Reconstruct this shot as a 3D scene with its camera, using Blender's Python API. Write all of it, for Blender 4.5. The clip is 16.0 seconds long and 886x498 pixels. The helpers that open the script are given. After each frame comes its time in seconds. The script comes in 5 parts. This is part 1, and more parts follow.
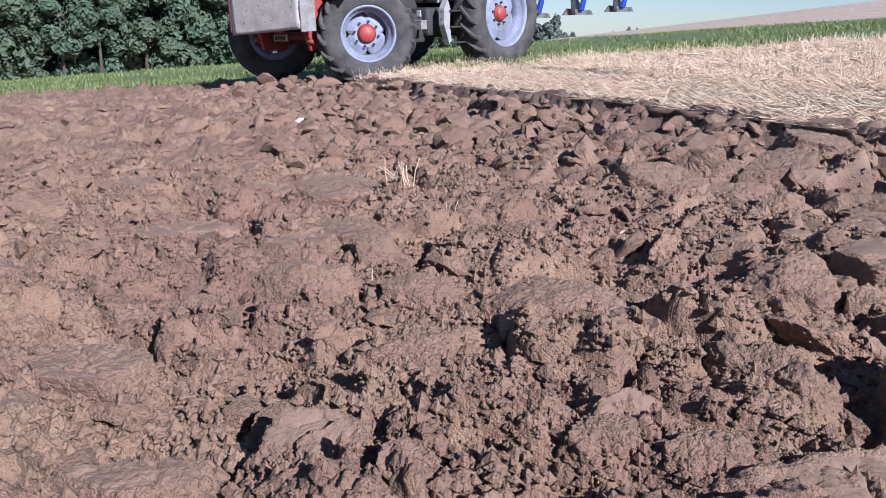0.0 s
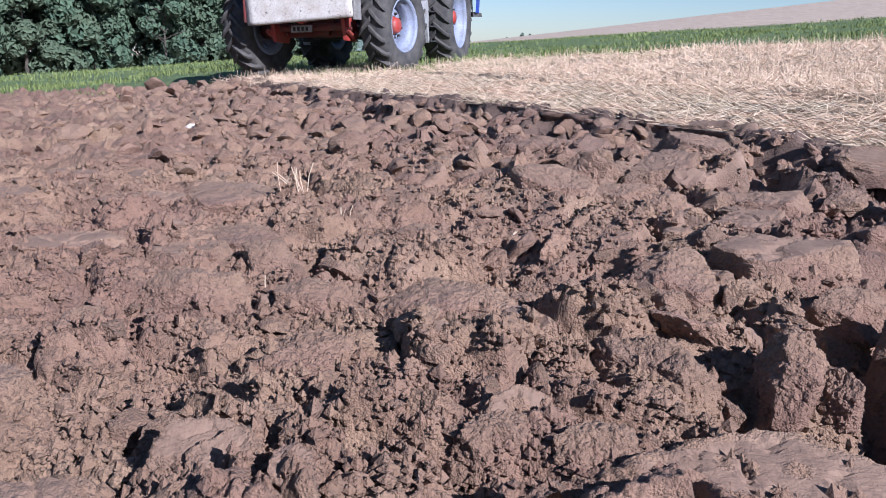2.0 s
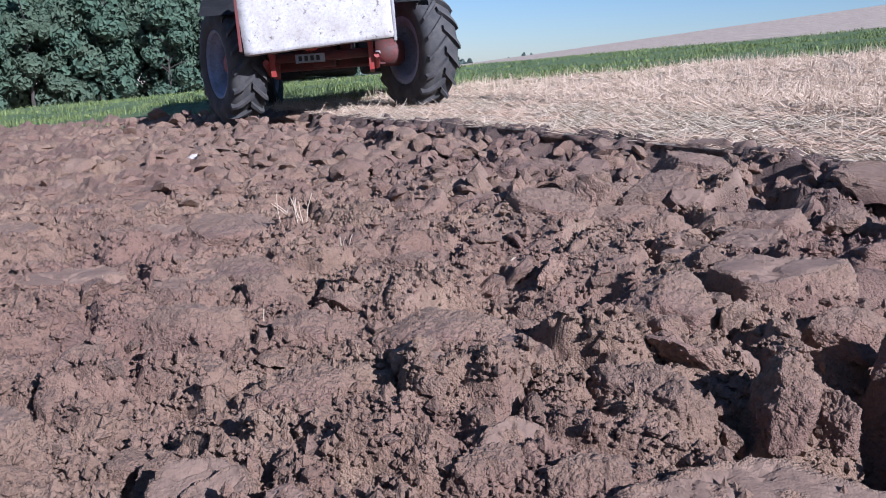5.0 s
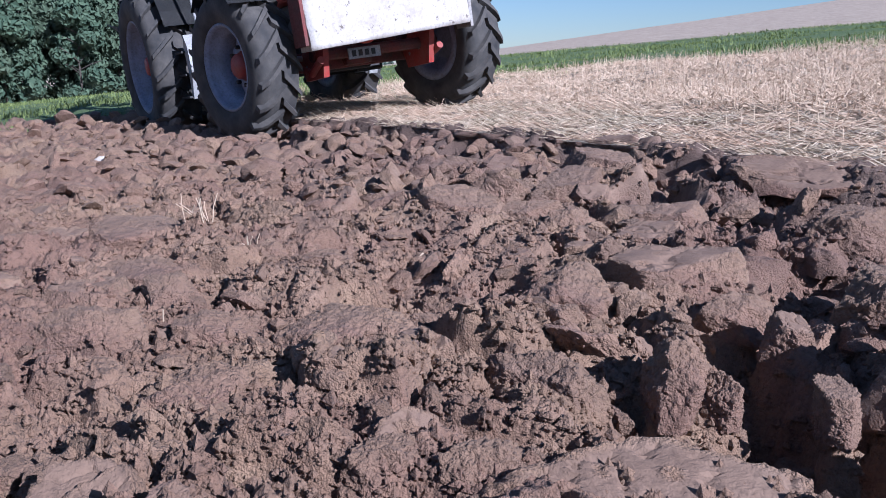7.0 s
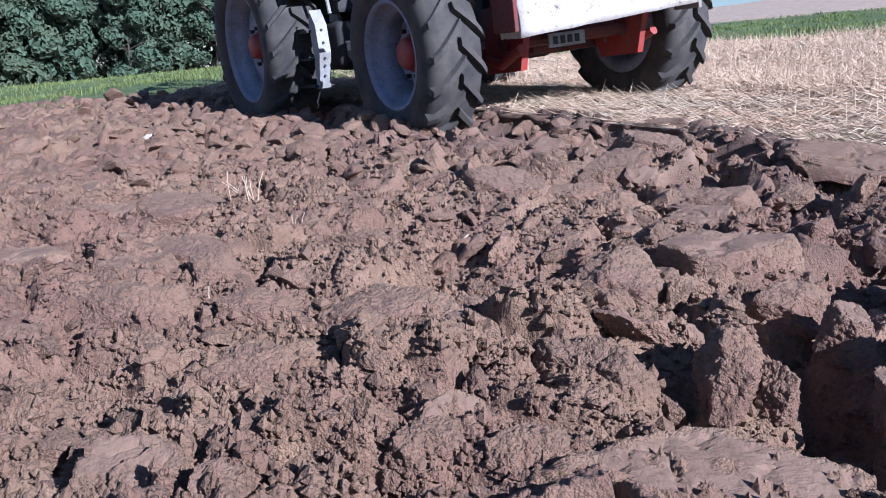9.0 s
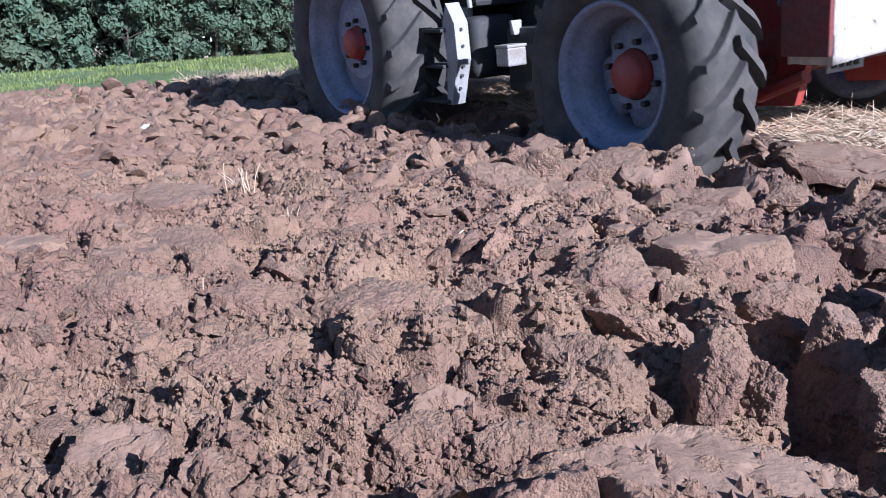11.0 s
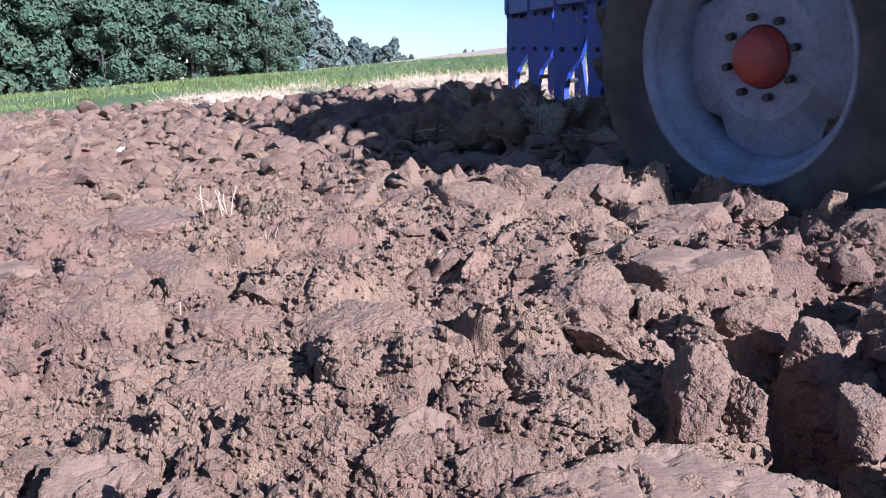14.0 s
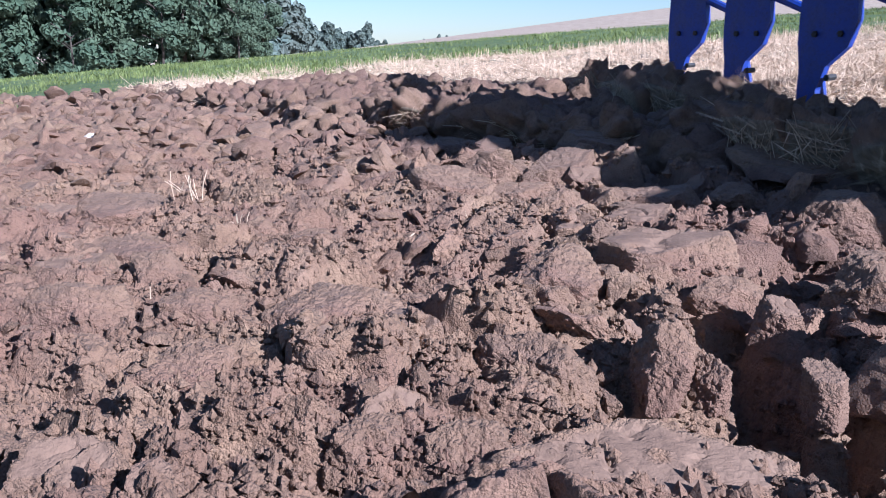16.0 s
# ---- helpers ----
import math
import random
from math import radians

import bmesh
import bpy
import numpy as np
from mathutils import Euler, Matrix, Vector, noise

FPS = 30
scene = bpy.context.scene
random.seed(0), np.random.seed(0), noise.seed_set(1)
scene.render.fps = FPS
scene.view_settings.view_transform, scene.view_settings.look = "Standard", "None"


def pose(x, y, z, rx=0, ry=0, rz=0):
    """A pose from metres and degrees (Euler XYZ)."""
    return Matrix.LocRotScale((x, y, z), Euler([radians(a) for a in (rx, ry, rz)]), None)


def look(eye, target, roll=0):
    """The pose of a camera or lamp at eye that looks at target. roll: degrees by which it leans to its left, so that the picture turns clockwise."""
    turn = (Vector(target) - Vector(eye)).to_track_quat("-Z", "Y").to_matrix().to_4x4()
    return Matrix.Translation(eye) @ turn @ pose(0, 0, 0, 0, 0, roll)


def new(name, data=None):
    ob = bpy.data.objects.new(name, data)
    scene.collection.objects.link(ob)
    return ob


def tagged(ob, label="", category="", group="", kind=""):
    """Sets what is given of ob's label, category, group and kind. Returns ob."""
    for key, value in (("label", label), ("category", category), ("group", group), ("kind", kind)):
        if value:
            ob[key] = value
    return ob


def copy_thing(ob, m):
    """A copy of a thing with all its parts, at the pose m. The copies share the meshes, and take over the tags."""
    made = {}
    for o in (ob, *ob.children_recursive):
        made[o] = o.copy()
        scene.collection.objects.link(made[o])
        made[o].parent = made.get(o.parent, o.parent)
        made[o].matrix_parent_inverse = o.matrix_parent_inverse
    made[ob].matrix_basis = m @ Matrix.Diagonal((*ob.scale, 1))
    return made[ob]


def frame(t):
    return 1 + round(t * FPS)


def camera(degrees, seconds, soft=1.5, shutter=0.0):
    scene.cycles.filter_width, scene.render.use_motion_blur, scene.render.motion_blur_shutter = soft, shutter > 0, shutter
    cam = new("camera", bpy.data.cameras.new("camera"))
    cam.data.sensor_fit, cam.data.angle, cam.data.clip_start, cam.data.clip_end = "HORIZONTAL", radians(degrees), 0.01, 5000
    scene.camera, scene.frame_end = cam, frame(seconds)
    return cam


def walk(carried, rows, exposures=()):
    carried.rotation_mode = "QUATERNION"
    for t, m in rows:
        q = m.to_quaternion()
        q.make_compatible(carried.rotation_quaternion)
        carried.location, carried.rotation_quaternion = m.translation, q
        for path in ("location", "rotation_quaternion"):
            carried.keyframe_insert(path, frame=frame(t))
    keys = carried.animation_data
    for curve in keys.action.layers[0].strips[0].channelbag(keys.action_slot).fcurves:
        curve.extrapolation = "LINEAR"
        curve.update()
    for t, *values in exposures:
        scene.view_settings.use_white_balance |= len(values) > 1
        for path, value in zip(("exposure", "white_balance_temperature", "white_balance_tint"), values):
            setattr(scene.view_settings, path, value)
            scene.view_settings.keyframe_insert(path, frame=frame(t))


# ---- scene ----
EXPO, TINT = 1.0, 18
cam = camera(54.6, 16.0, soft=0.85, shutter=0.25)
walk(cam, [
    (0.0, look((-0.071, 0.010, 0.606), (-0.716, 3.842, -0.340), 0.35)),
    (0.5, look((-0.068, 0.010, 0.602), (-0.633, 3.857, -0.333), 0.77)),
    (1.0, look((-0.061, 0.009, 0.602), (-0.462, 3.880, -0.320), 0.94)),
    (1.5, look((-0.055, 0.002, 0.605), (-0.341, 3.880, -0.332), 0.77)),
    (2.0, look((-0.053, 0.004, 0.605), (-0.240, 3.892, -0.316), 0.63)),
    (2.5, look((-0.045, -0.001, 0.606), (-0.170, 3.895, -0.289), 0.62)),
    (3.0, look((-0.041, -0.000, 0.613), (-0.143, 3.915, -0.197), 0.62)),
    (3.2, look((-0.041, -0.000, 0.610), (-0.155, 3.910, -0.225), 0.86)),
    (5.3, look((-0.016, -0.001, 0.630), (-0.240, 3.906, -0.197), -1.09)),
    (5.5, look((-0.006, -0.014, 0.626), (-0.101, 3.889, -0.245), -1.05)),
    (6.0, look((0.012, -0.043, 0.619), (0.046, 3.853, -0.286), -0.07)),
    (6.5, look((0.025, -0.031, 0.617), (0.078, 3.875, -0.243), -0.54)),
    (7.0, look((0.030, -0.014, 0.616), (0.158, 3.897, -0.214), -1.02)),
    (7.5, look((0.032, -0.006, 0.619), (0.099, 3.903, -0.228), -0.56)),
    (8.0, look((0.032, 0.013, 0.616), (0.028, 3.924, -0.225), -0.42)),
    (8.5, look((0.016, 0.013, 0.609), (-0.046, 3.912, -0.281), -0.82)),
    (10.8, look((0.030, 0.026, 0.605), (-0.013, 3.917, -0.320), 0.22)),
    (11.0, look((0.024, 0.003, 0.610), (-0.023, 3.894, -0.318), 0.39)),
    (11.5, look((0.022, -0.009, 0.614), (-0.035, 3.882, -0.308), 0.84)),
    (12.0, look((0.028, -0.007, 0.616), (0.098, 3.893, -0.271), 0.70)),
    (12.5, look((0.011, 0.004, 0.617), (0.013, 3.916, -0.217), -0.37)),
    (13.0, look((0.012, 0.009, 0.616), (-0.000, 3.922, -0.216), -0.34)),
    (13.5, look((0.018, 0.009, 0.616), (0.065, 3.919, -0.225), -0.55)),
    (14.0, look((0.025, 0.010, 0.615), (0.073, 3.919, -0.232), -0.20)),
    (14.5, look((0.034, 0.004, 0.611), (0.151, 3.903, -0.274), -0.23)),
    (15.0, look((0.034, 0.006, 0.611), (0.168, 3.905, -0.273), -0.23)),
    (15.5, look((0.035, -0.002, 0.609), (0.197, 3.894, -0.280), -0.33)),
    (16.0, look((0.036, -0.002, 0.608), (0.198, 3.889, -0.303), -0.26)),
], exposures=[(t, EXPO + e, k, TINT) for t, e, k in ((0.0, -0.05, 5400), (3.0, -0.02, 5200), (5.5, -0.22, 5020), (8.5, -0.08, 5050), (10.8, 0.20, 5120), (13.0, 0.40, 5120), (15.0, 0.28, 5070), (16.0, 0.19, 5070))])

# ---- light: low sun from behind the camera's shoulder, clear sky ----
SUN_EL, SUN_AZ = 29.0, -50.0        # degrees; azimuth counted from +x towards +y
world = bpy.data.worlds.new("world")
scene.world = world
world.use_nodes = True
wn = world.node_tree.nodes
sky = wn.new("ShaderNodeTexSky")
sky.sky_type, sky.sun_disc = "NISHITA", False
sky.sun_elevation, sky.sun_rotation = radians(SUN_EL), radians(90.0 - SUN_AZ)
sky.air_density, sky.dust_density, sky.ozone_density, sky.altitude = 1.0, 0.25, 3.2, 300
wn["Background"].inputs["Strength"].default_value = 0.05
world.node_tree.links.new(sky.outputs[0], wn["Background"].inputs["Color"])
sun = new("sun", bpy.data.lights.new("sun", "SUN"))
sun.data.energy, sun.data.angle, sun.data.color = 5.0, radians(0.5), (1.0, 0.95, 0.88)
to_sun = Vector((math.cos(radians(SUN_EL)) * math.cos(radians(SUN_AZ)), math.cos(radians(SUN_EL)) * math.sin(radians(SUN_AZ)), math.sin(radians(SUN_EL))))
sun.matrix_world = look(to_sun * 50, (0, 0, 0))


# ---- materials ----
def material(name, rough=0.8, metal=0.0):
    m = bpy.data.materials.new(name)
    m.use_nodes = True
    b = m.node_tree.nodes["Principled BSDF"]
    b.inputs["Roughness"].default_value, b.inputs["Metallic"].default_value = rough, metal
    return m, m.node_tree.nodes, m.node_tree.links, b


def noise_node(nodes, links, vec, scale, detail=6, rough=0.6):
    n = nodes.new("ShaderNodeTexNoise")
    n.inputs["Scale"].default_value, n.inputs["Detail"].default_value, n.inputs["Roughness"].default_value = scale, detail, rough
    links.new(vec, n.inputs["Vector"])
    return n.outputs["Fac"]


def ramp(nodes, links, fac, stops):
    r = nodes.new("ShaderNodeValToRGB")
    e = r.color_ramp.elements
    while len(e) < len(stops):
        e.new(0.5)
    for el, (p, c) in zip(e, stops):
        el.position, el.color = p, (*c, 1) if len(c) == 3 else c
    links.new(fac, r.inputs["Fac"])
    return r.outputs["Color"]


def mix(nodes, links, fac, a, b, mode="MIX"):
    n = nodes.new("ShaderNodeMix")
    n.data_type, n.blend_type = "RGBA", mode
    for key, v in ((0, fac), (6, a), (7, b)):
        if isinstance(v, (int, float)):
            n.inputs[key].default_value = v
        elif isinstance(v, tuple):
            n.inputs[key].default_value = (*v, 1)
        else:
            links.new(v, n.inputs[key])
    return n.outputs[2]


def bump(nodes, links, bsdf, height, strength, distance):
    n = nodes.new("ShaderNodeBump")
    n.inputs["Strength"].default_value, n.inputs["Distance"].default_value = strength, distance
    links.new(height, n.inputs["Height"])
    links.new(n.outputs[0], bsdf.inputs["Normal"])


def coords(nodes, kind="Object"):
    return nodes.new("ShaderNodeTexCoord").outputs[kind]


def worn(name, base, dirt, rough=0.55, metal=0.0, scale=6.0, amount=0.5, relief=0.002, specks=None):
    """Painted, metal, rubber or concrete surface with dirt at two scales."""
    m, n, l, b = material(name, rough, metal)
    v = coords(n)
    big, fine = noise_node(n, l, v, scale, 5), noise_node(n, l, v, scale * 9, 4, 0.7)
    mask = ramp(n, l, big, [(0.5 - 0.35 * amount, (0, 0, 0)), (0.85 - 0.3 * amount, (1, 1, 1))])
    c = mix(n, l, mask, base, dirt)
    c = mix(n, l, ramp(n, l, fine, [(0.45, (0, 0, 0)), (0.75, (0.6, 0.6, 0.6))]), c, tuple(0.6 * x for x in dirt))
    if specks:
        s = ramp(n, l, noise_node(n, l, v, scale * 3.1, 8, 0.75), [(0.58, (0, 0, 0)), (0.64, (1, 1, 1))])
        c = mix(n, l, s, c, specks)
    l.new(c, b.inputs["Base Color"])
    l.new(ramp(n, l, fine, [(0.3, (rough,) * 3), (0.8, (min(1, rough + 0.3),) * 3)]), b.inputs["Roughness"])
    bump(n, l, b, fine, 0.5, relief)
    return m


def soil_material():
    m, n, l, b = material("ploughed_soil", 0.95)
    v = coords(n, "Object")
    wet = n.new("ShaderNodeAttribute")
    wet.attribute_name = "wet"
    slab = n.new("ShaderNodeAttribute")
    slab.attribute_name = "slab"
    patch, mid, fine, grit = noise_node(n, l, v, 1.3, 4), noise_node(n, l, v, 9, 6), noise_node(n, l, v, 70, 5, 0.7), noise_node(n, l, v, 260, 3, 0.7)
    dry = ramp(n, l, mid, [(0.25, (0.220, 0.131, 0.080)), (0.5, (0.311, 0.194, 0.120)), (0.75, (0.393, 0.260, 0.165))])
    red = ramp(n, l, mid, [(0.3, (0.201, 0.111, 0.075)), (0.7, (0.291, 0.167, 0.113))])
    c = mix(n, l, ramp(n, l, patch, [(0.40, (0, 0, 0)), (0.60, (1, 1, 1))]), dry, red)
    moist = ramp(n, l, mid, [(0.3, (0.107, 0.069, 0.054)), (0.7, (0.174, 0.115, 0.087))])
    c = mix(n, l, wet.outputs["Fac"], c, moist)
    smear = ramp(n, l, mid, [(0.3, (0.152, 0.093, 0.063)), (0.7, (0.220, 0.141, 0.096))])
    c = mix(n, l, slab.outputs["Fac"], c, smear)
    own = n.new("ShaderNodeObjectInfo")
    c = mix(n, l, ramp(n, l, own.outputs["Random"], [(0.0, (0.30, 0.30, 0.30)), (0.5, (0, 0, 0))]), c, (0.141, 0.092, 0.067))
    c = mix(n, l, ramp(n, l, fine, [(0.34, (0.5, 0.5, 0.5)), (0.5, (0, 0, 0))]), c, (0.103, 0.065, 0.046))
    c = mix(n, l, ramp(n, l, grit, [(0.66, (0, 0, 0)), (0.74, (0.5, 0.5, 0.5))]), c, (0.376, 0.262, 0.184))
    l.new(c, b.inputs["Base Color"])
    l.new(mix(n, l, slab.outputs["Fac"], (0.97, 0.97, 0.97), (0.85, 0.85, 0.85)), b.inputs["Roughness"])
    def crumbs(scale):
        q = n.new("ShaderNodeTexVoronoi")
        q.inputs["Scale"].default_value = scale
        warp = n.new("ShaderNodeVectorMath")
        warp.operation = "ADD"
        shift = n.new("ShaderNodeVectorMath")
        shift.operation = "SCALE"
        wob = n.new("ShaderNodeTexNoise")
        wob.inputs["Scale"].default_value = scale * 0.7
        l.new(v, wob.inputs["Vector"])
        l.new(wob.outputs["Color"], shift.inputs[0])
        shift.inputs["Scale"].default_value = 0.18 / scale
        l.new(v, warp.inputs[0])
        l.new(shift.outputs[0], warp.inputs[1])
        l.new(warp.outputs[0], q.inputs["Vector"])
        return q.outputs["Distance"]
    def sum_up(a, k, b):
        q = n.new("ShaderNodeMath")
        q.operation = "MULTIPLY_ADD"
        l.new(a, q.inputs[0])
        q.inputs[1].default_value = k
        l.new(b, q.inputs[2])
        return q.outputs[0]
    rough_height = sum_up(crumbs(105), -1.0, sum_up(crumbs(240), -0.7, sum_up(noise_node(n, l, v, 95, 8, 0.8), 1.0, grit)))
    quiet = n.new("ShaderNodeMath")
    quiet.operation = "MULTIPLY"
    l.new(grit, quiet.inputs[0])
    quiet.inputs[1].default_value = 0.12
    soft_height = sum_up(fine, 0.3, quiet.outputs[0])
    height = mix(n, l, slab.outputs["Fac"], rough_height, soft_height)
    bump(n, l, b, height, 1.0, 0.0062)
    return m


def ground_material():
    """Stubble litter, grass and bare earth, laid out by where they lie in the field."""
    m, n, l, b = material("field_ground", 0.95)
    v = coords(n)
    def attr(name):
        a = n.new("ShaderNodeAttribute")
        a.attribute_name = name
        return a.outputs["Fac"]
    big, mid, fine = noise_node(n, l, v, 0.25, 5), noise_node(n, l, v, 3.5, 6), noise_node(n, l, v, 38, 5, 0.75)
    straw = ramp(n, l, fine, [(0.25, (0.10, 0.075, 0.050)), (0.5, (0.25, 0.20, 0.145)), (0.75, (0.48, 0.40, 0.31))])
    straw = mix(n, l, ramp(n, l, mid, [(0.35, (0.6, 0.6, 0.6)), (0.6, (0, 0, 0))]), straw, (0.19, 0.145, 0.10))
    green = ramp(n, l, fine, [(0.3, (0.035, 0.065, 0.016)), (0.7, (0.10, 0.15, 0.045))])
    green = mix(n, l, ramp(n, l, mid, [(0.45, (0, 0, 0)), (0.75, (0.5, 0.5, 0.5))]), green, (0.20, 0.20, 0.075))
    far = mix(n, l, ramp(n, l, noise_node(n, l, v, 0.9, 6, 0.75), [(0.4, (0, 0, 0)), (0.6, (1, 1, 1))]), mix(n, l, big, (0.30, 0.225, 0.16), (0.36, 0.27, 0.19)), (0.47, 0.365, 0.27))
    c = mix(n, l, attr("grass"), straw, green)
    c = mix(n, l, attr("distant"), c, far)
    c = mix(n, l, attr("earth"), c, ramp(n, l, fine, [(0.3, (0.125, 0.078, 0.050)), (0.7, (0.275, 0.178, 0.116))]))
    l.new(c, b.inputs["Base Color"])
    bump(n, l, b, fine, 0.8, 0.02)
    return m


def leafy(name, dark, light, scale=8.0, through_light=0.0):
    m, n, l, b = material(name, 0.7)
    g = n.new("ShaderNodeNewGeometry")
    o = n.new("ShaderNodeObjectInfo")
    c = ramp(n, l, g.outputs["Random Per Island"], [(0.0, dark), (1.0, light)])
    c = mix(n, l, ramp(n, l, o.outputs["Random"], [(0.0, (0, 0, 0)), (1.0, (0.45, 0.45, 0.45))]), c, tuple(0.5 * (a + q) * f for a, q, f in zip(dark, light, (1.25, 0.95, 0.9))))
    l.new(c, b.inputs["Base Color"])
    b.inputs["Specular IOR Level"].default_value = 0.08
    return m


SOIL = soil_material()
GROUND = ground_material()
# distance haze is put into the leaf colours, most in the far ones
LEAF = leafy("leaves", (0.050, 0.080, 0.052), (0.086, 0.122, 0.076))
LEAF_HAZED = leafy("leaves_tinted_for_haze", (0.080, 0.110, 0.098), (0.125, 0.158, 0.132))
BARK = worn("bark", (0.045, 0.036, 0.028), (0.075, 0.062, 0.048), 0.9, 0, 3, 0.6, 0.01)
BLADE = leafy("grass_blades", (0.070, 0.115, 0.032), (0.235, 0.280, 0.105))
STRAW = leafy("straw", (0.25, 0.185, 0.115), (0.70, 0.58, 0.43))
STONE = worn("stone", (0.58, 0.52, 0.45), (0.34, 0.27, 0.21), 0.8, 0, 20, 0.3, 0.002)
RUBBER = worn("tyre_rubber", (0.020, 0.020, 0.022), (0.085, 0.075, 0.066), 0.85, 0, 5, 0.55, 0.002)
RIM = worn("white_rim_paint", (0.23, 0.25, 0.33), (0.14, 0.14, 0.15), 0.5, 0.0, 5, 0.25, 0.001)
RED = worn("red_paint", (0.32, 0.026, 0.020), (0.22, 0.075, 0.055), 0.45, 0, 6, 0.35, 0.001)
# dirty red paint, darkened in colour to stand for shade on the front
SHADED_RED = worn("shade_darkened_dirty_red", (0.15, 0.022, 0.018), (0.07, 0.038, 0.030), 0.6, 0, 8, 0.5, 0.001)
CONCRETE = worn("pale_concrete", (0.56, 0.52, 0.48), (0.40, 0.35, 0.30), 0.9, 0, 4, 0.55, 0.006, specks=(0.15, 0.12, 0.10))
DARK = worn("dark_grey_paint", (0.020, 0.021, 0.024), (0.040, 0.036, 0.033), 0.6, 0, 8, 0.5, 0.001)
STEEL = worn("dusty_steel", (0.36, 0.35, 0.34), (0.24, 0.20, 0.17), 0.5, 0.5, 9, 0.4, 0.001)
SILVER = worn("light_grey_paint", (0.36, 0.36, 0.36), (0.24, 0.22, 0.20), 0.5, 0.1, 7, 0.35, 0.001)
BLUE = worn("blue_paint", (0.010, 0.042, 0.30), (0.04, 0.055, 0.18), 0.4, 0, 7, 0.3, 0.001)
SHARE = worn("scoured_steel", (0.46, 0.45, 0.45), (0.20, 0.15, 0.12), 0.32, 0.9, 6, 0.5, 0.001)
CREAM = worn("cab_roof_paint", (0.60, 0.58, 0.55), (0.42, 0.38, 0.33), 0.5, 0, 4, 0.3, 0.001)
LAMP = worn("red_lamp_lens", (0.62, 0.09, 0.06), (0.45, 0.12, 0.08), 0.25, 0, 9, 0.2, 0.0005)
GLASS, _n, _l, _b = material("tinted_glass", 0.03)
_b.inputs["Base Color"].default_value = (0.55, 0.62, 0.60, 1)
_b.inputs["Transmission Weight"].default_value, _b.inputs["IOR"].default_value = 1.0, 1.45


# ---- noise on arrays, for ground and clods ----
def smooth(a, b, v):
    q = np.clip((v - a) / (b - a), 0, 1)
    return q * q * (3 - 2 * q)


def hashed(ix, iy, k):
    h = (ix.astype(np.int64) * 374761393 + iy.astype(np.int64) * 668265263 + k * 974711) & 0x7FFFFFFF
    h = ((h ^ (h >> 13)) * 1274126177) & 0x7FFFFFFF
    h = ((h ^ (h >> 16)) * 668265263) & 0x7FFFFFFF
    return ((h ^ (h >> 15)) & 0xFFFFF) / 1048576.0


def value(x, y, k):
    ix, iy = np.floor(x), np.floor(y)
    fx, fy = x - ix, y - iy
    ux, uy = fx * fx * fx * (fx * (fx * 6 - 15) + 10), fy * fy * fy * (fy * (fy * 6 - 15) + 10)
    a, b = hashed(ix, iy, k), hashed(ix + 1, iy, k)
    c, d = hashed(ix, iy + 1, k), hashed(ix + 1, iy + 1, k)
    return (a + (b - a) * ux + (c - a) * uy + (a - b - c + d) * ux * uy) * 2 - 1


def fbm(x, y, k, octaves=4, gain=0.5):
    total, amp = 0.0, 1.0
    for i in range(octaves):
        total = total + amp * value(x, y, k + i * 17)
        x, y, amp = x * 1.93 + 5.1, y * 1.93 - 3.7, amp * gain
    return total


def cells(x, y, k):
    """Nearest cell: distance to it, to the edge with the next, offset from its centre, three random numbers of it."""
    ix, iy = np.floor(x), np.floor(y)
    best, second = np.full(x.shape, 9.0), np.full(x.shape, 9.0)
    ox, oy, cx, cy = (np.zeros(x.shape) for _ in range(4))
    for i in (-1, 0, 1):
        for j in (-1, 0, 1):
            jx, jy = ix + i, iy + j
            dx, dy = jx + hashed(jx, jy, k) - x, jy + hashed(jx, jy, k + 1) - y
            d = np.sqrt(dx * dx + dy * dy)
            nearer = d < best
            second = np.where(nearer, best, np.minimum(second, d))
            best = np.where(nearer, d, best)
            ox, oy, cx, cy = np.where(nearer, -dx, ox), np.where(nearer, -dy, oy), np.where(nearer, jx, cx), np.where(nearer, jy, cy)
    return best, second - best, ox, oy, hashed(cx, cy, k + 2), hashed(cx, cy, k + 3), hashed(cx, cy, k + 4)


def grains(p, k):
    """Nearest cell in space: distance to it, and to the edge with the next."""
    base = np.floor(p)
    best, second = np.full(len(p), 9.0), np.full(len(p), 9.0)
    for i in (-1, 0, 1):
        for j in (-1, 0, 1):
            for h in (-1, 0, 1):
                jx, jy, jz = base[:, 0] + i, base[:, 1] + j, (base[:, 2] + h).astype(np.int64)
                dx, dy, dz = jx + hashed(jx, jy, k + 331 * jz) - p[:, 0], jy + hashed(jx, jy, k + 1 + 331 * jz) - p[:, 1], jz + hashed(jx, jy, k + 2 + 331 * jz) - p[:, 2]
                d = np.sqrt(dx * dx + dy * dy + dz * dz)
                second = np.minimum(second, np.maximum(d, best))
                best = np.minimum(best, d)
    return best, second - best


def swell(p, k):
    """Smooth noise in space, about -1 to 1."""
    iz = np.floor(p[:, 2])
    w = p[:, 2] - iz
    w = w * w * (3 - 2 * w)
    iz = iz.astype(np.int64)
    return value(p[:, 0], p[:, 1], k + 613 * iz) * (1 - w) + value(p[:, 0], p[:, 1], k + 613 * (iz + 1)) * w


# ---- the lie of the land ----
HEADING = -57.0
FX, FY = math.cos(radians(HEADING)), math.sin(radians(HEADING))   # the way of the furrow
EDGE = (0.0, 6.42)                                                # a point on the furrow wall


def across(x, y):
    """Metres from the old furrow wall, positive on the stubble."""
    return (x - EDGE[0]) * -FY + (y - EDGE[1]) * FX


def along(x, y):
    return (x - EDGE[0]) * FX + (y - EDGE[1]) * FY


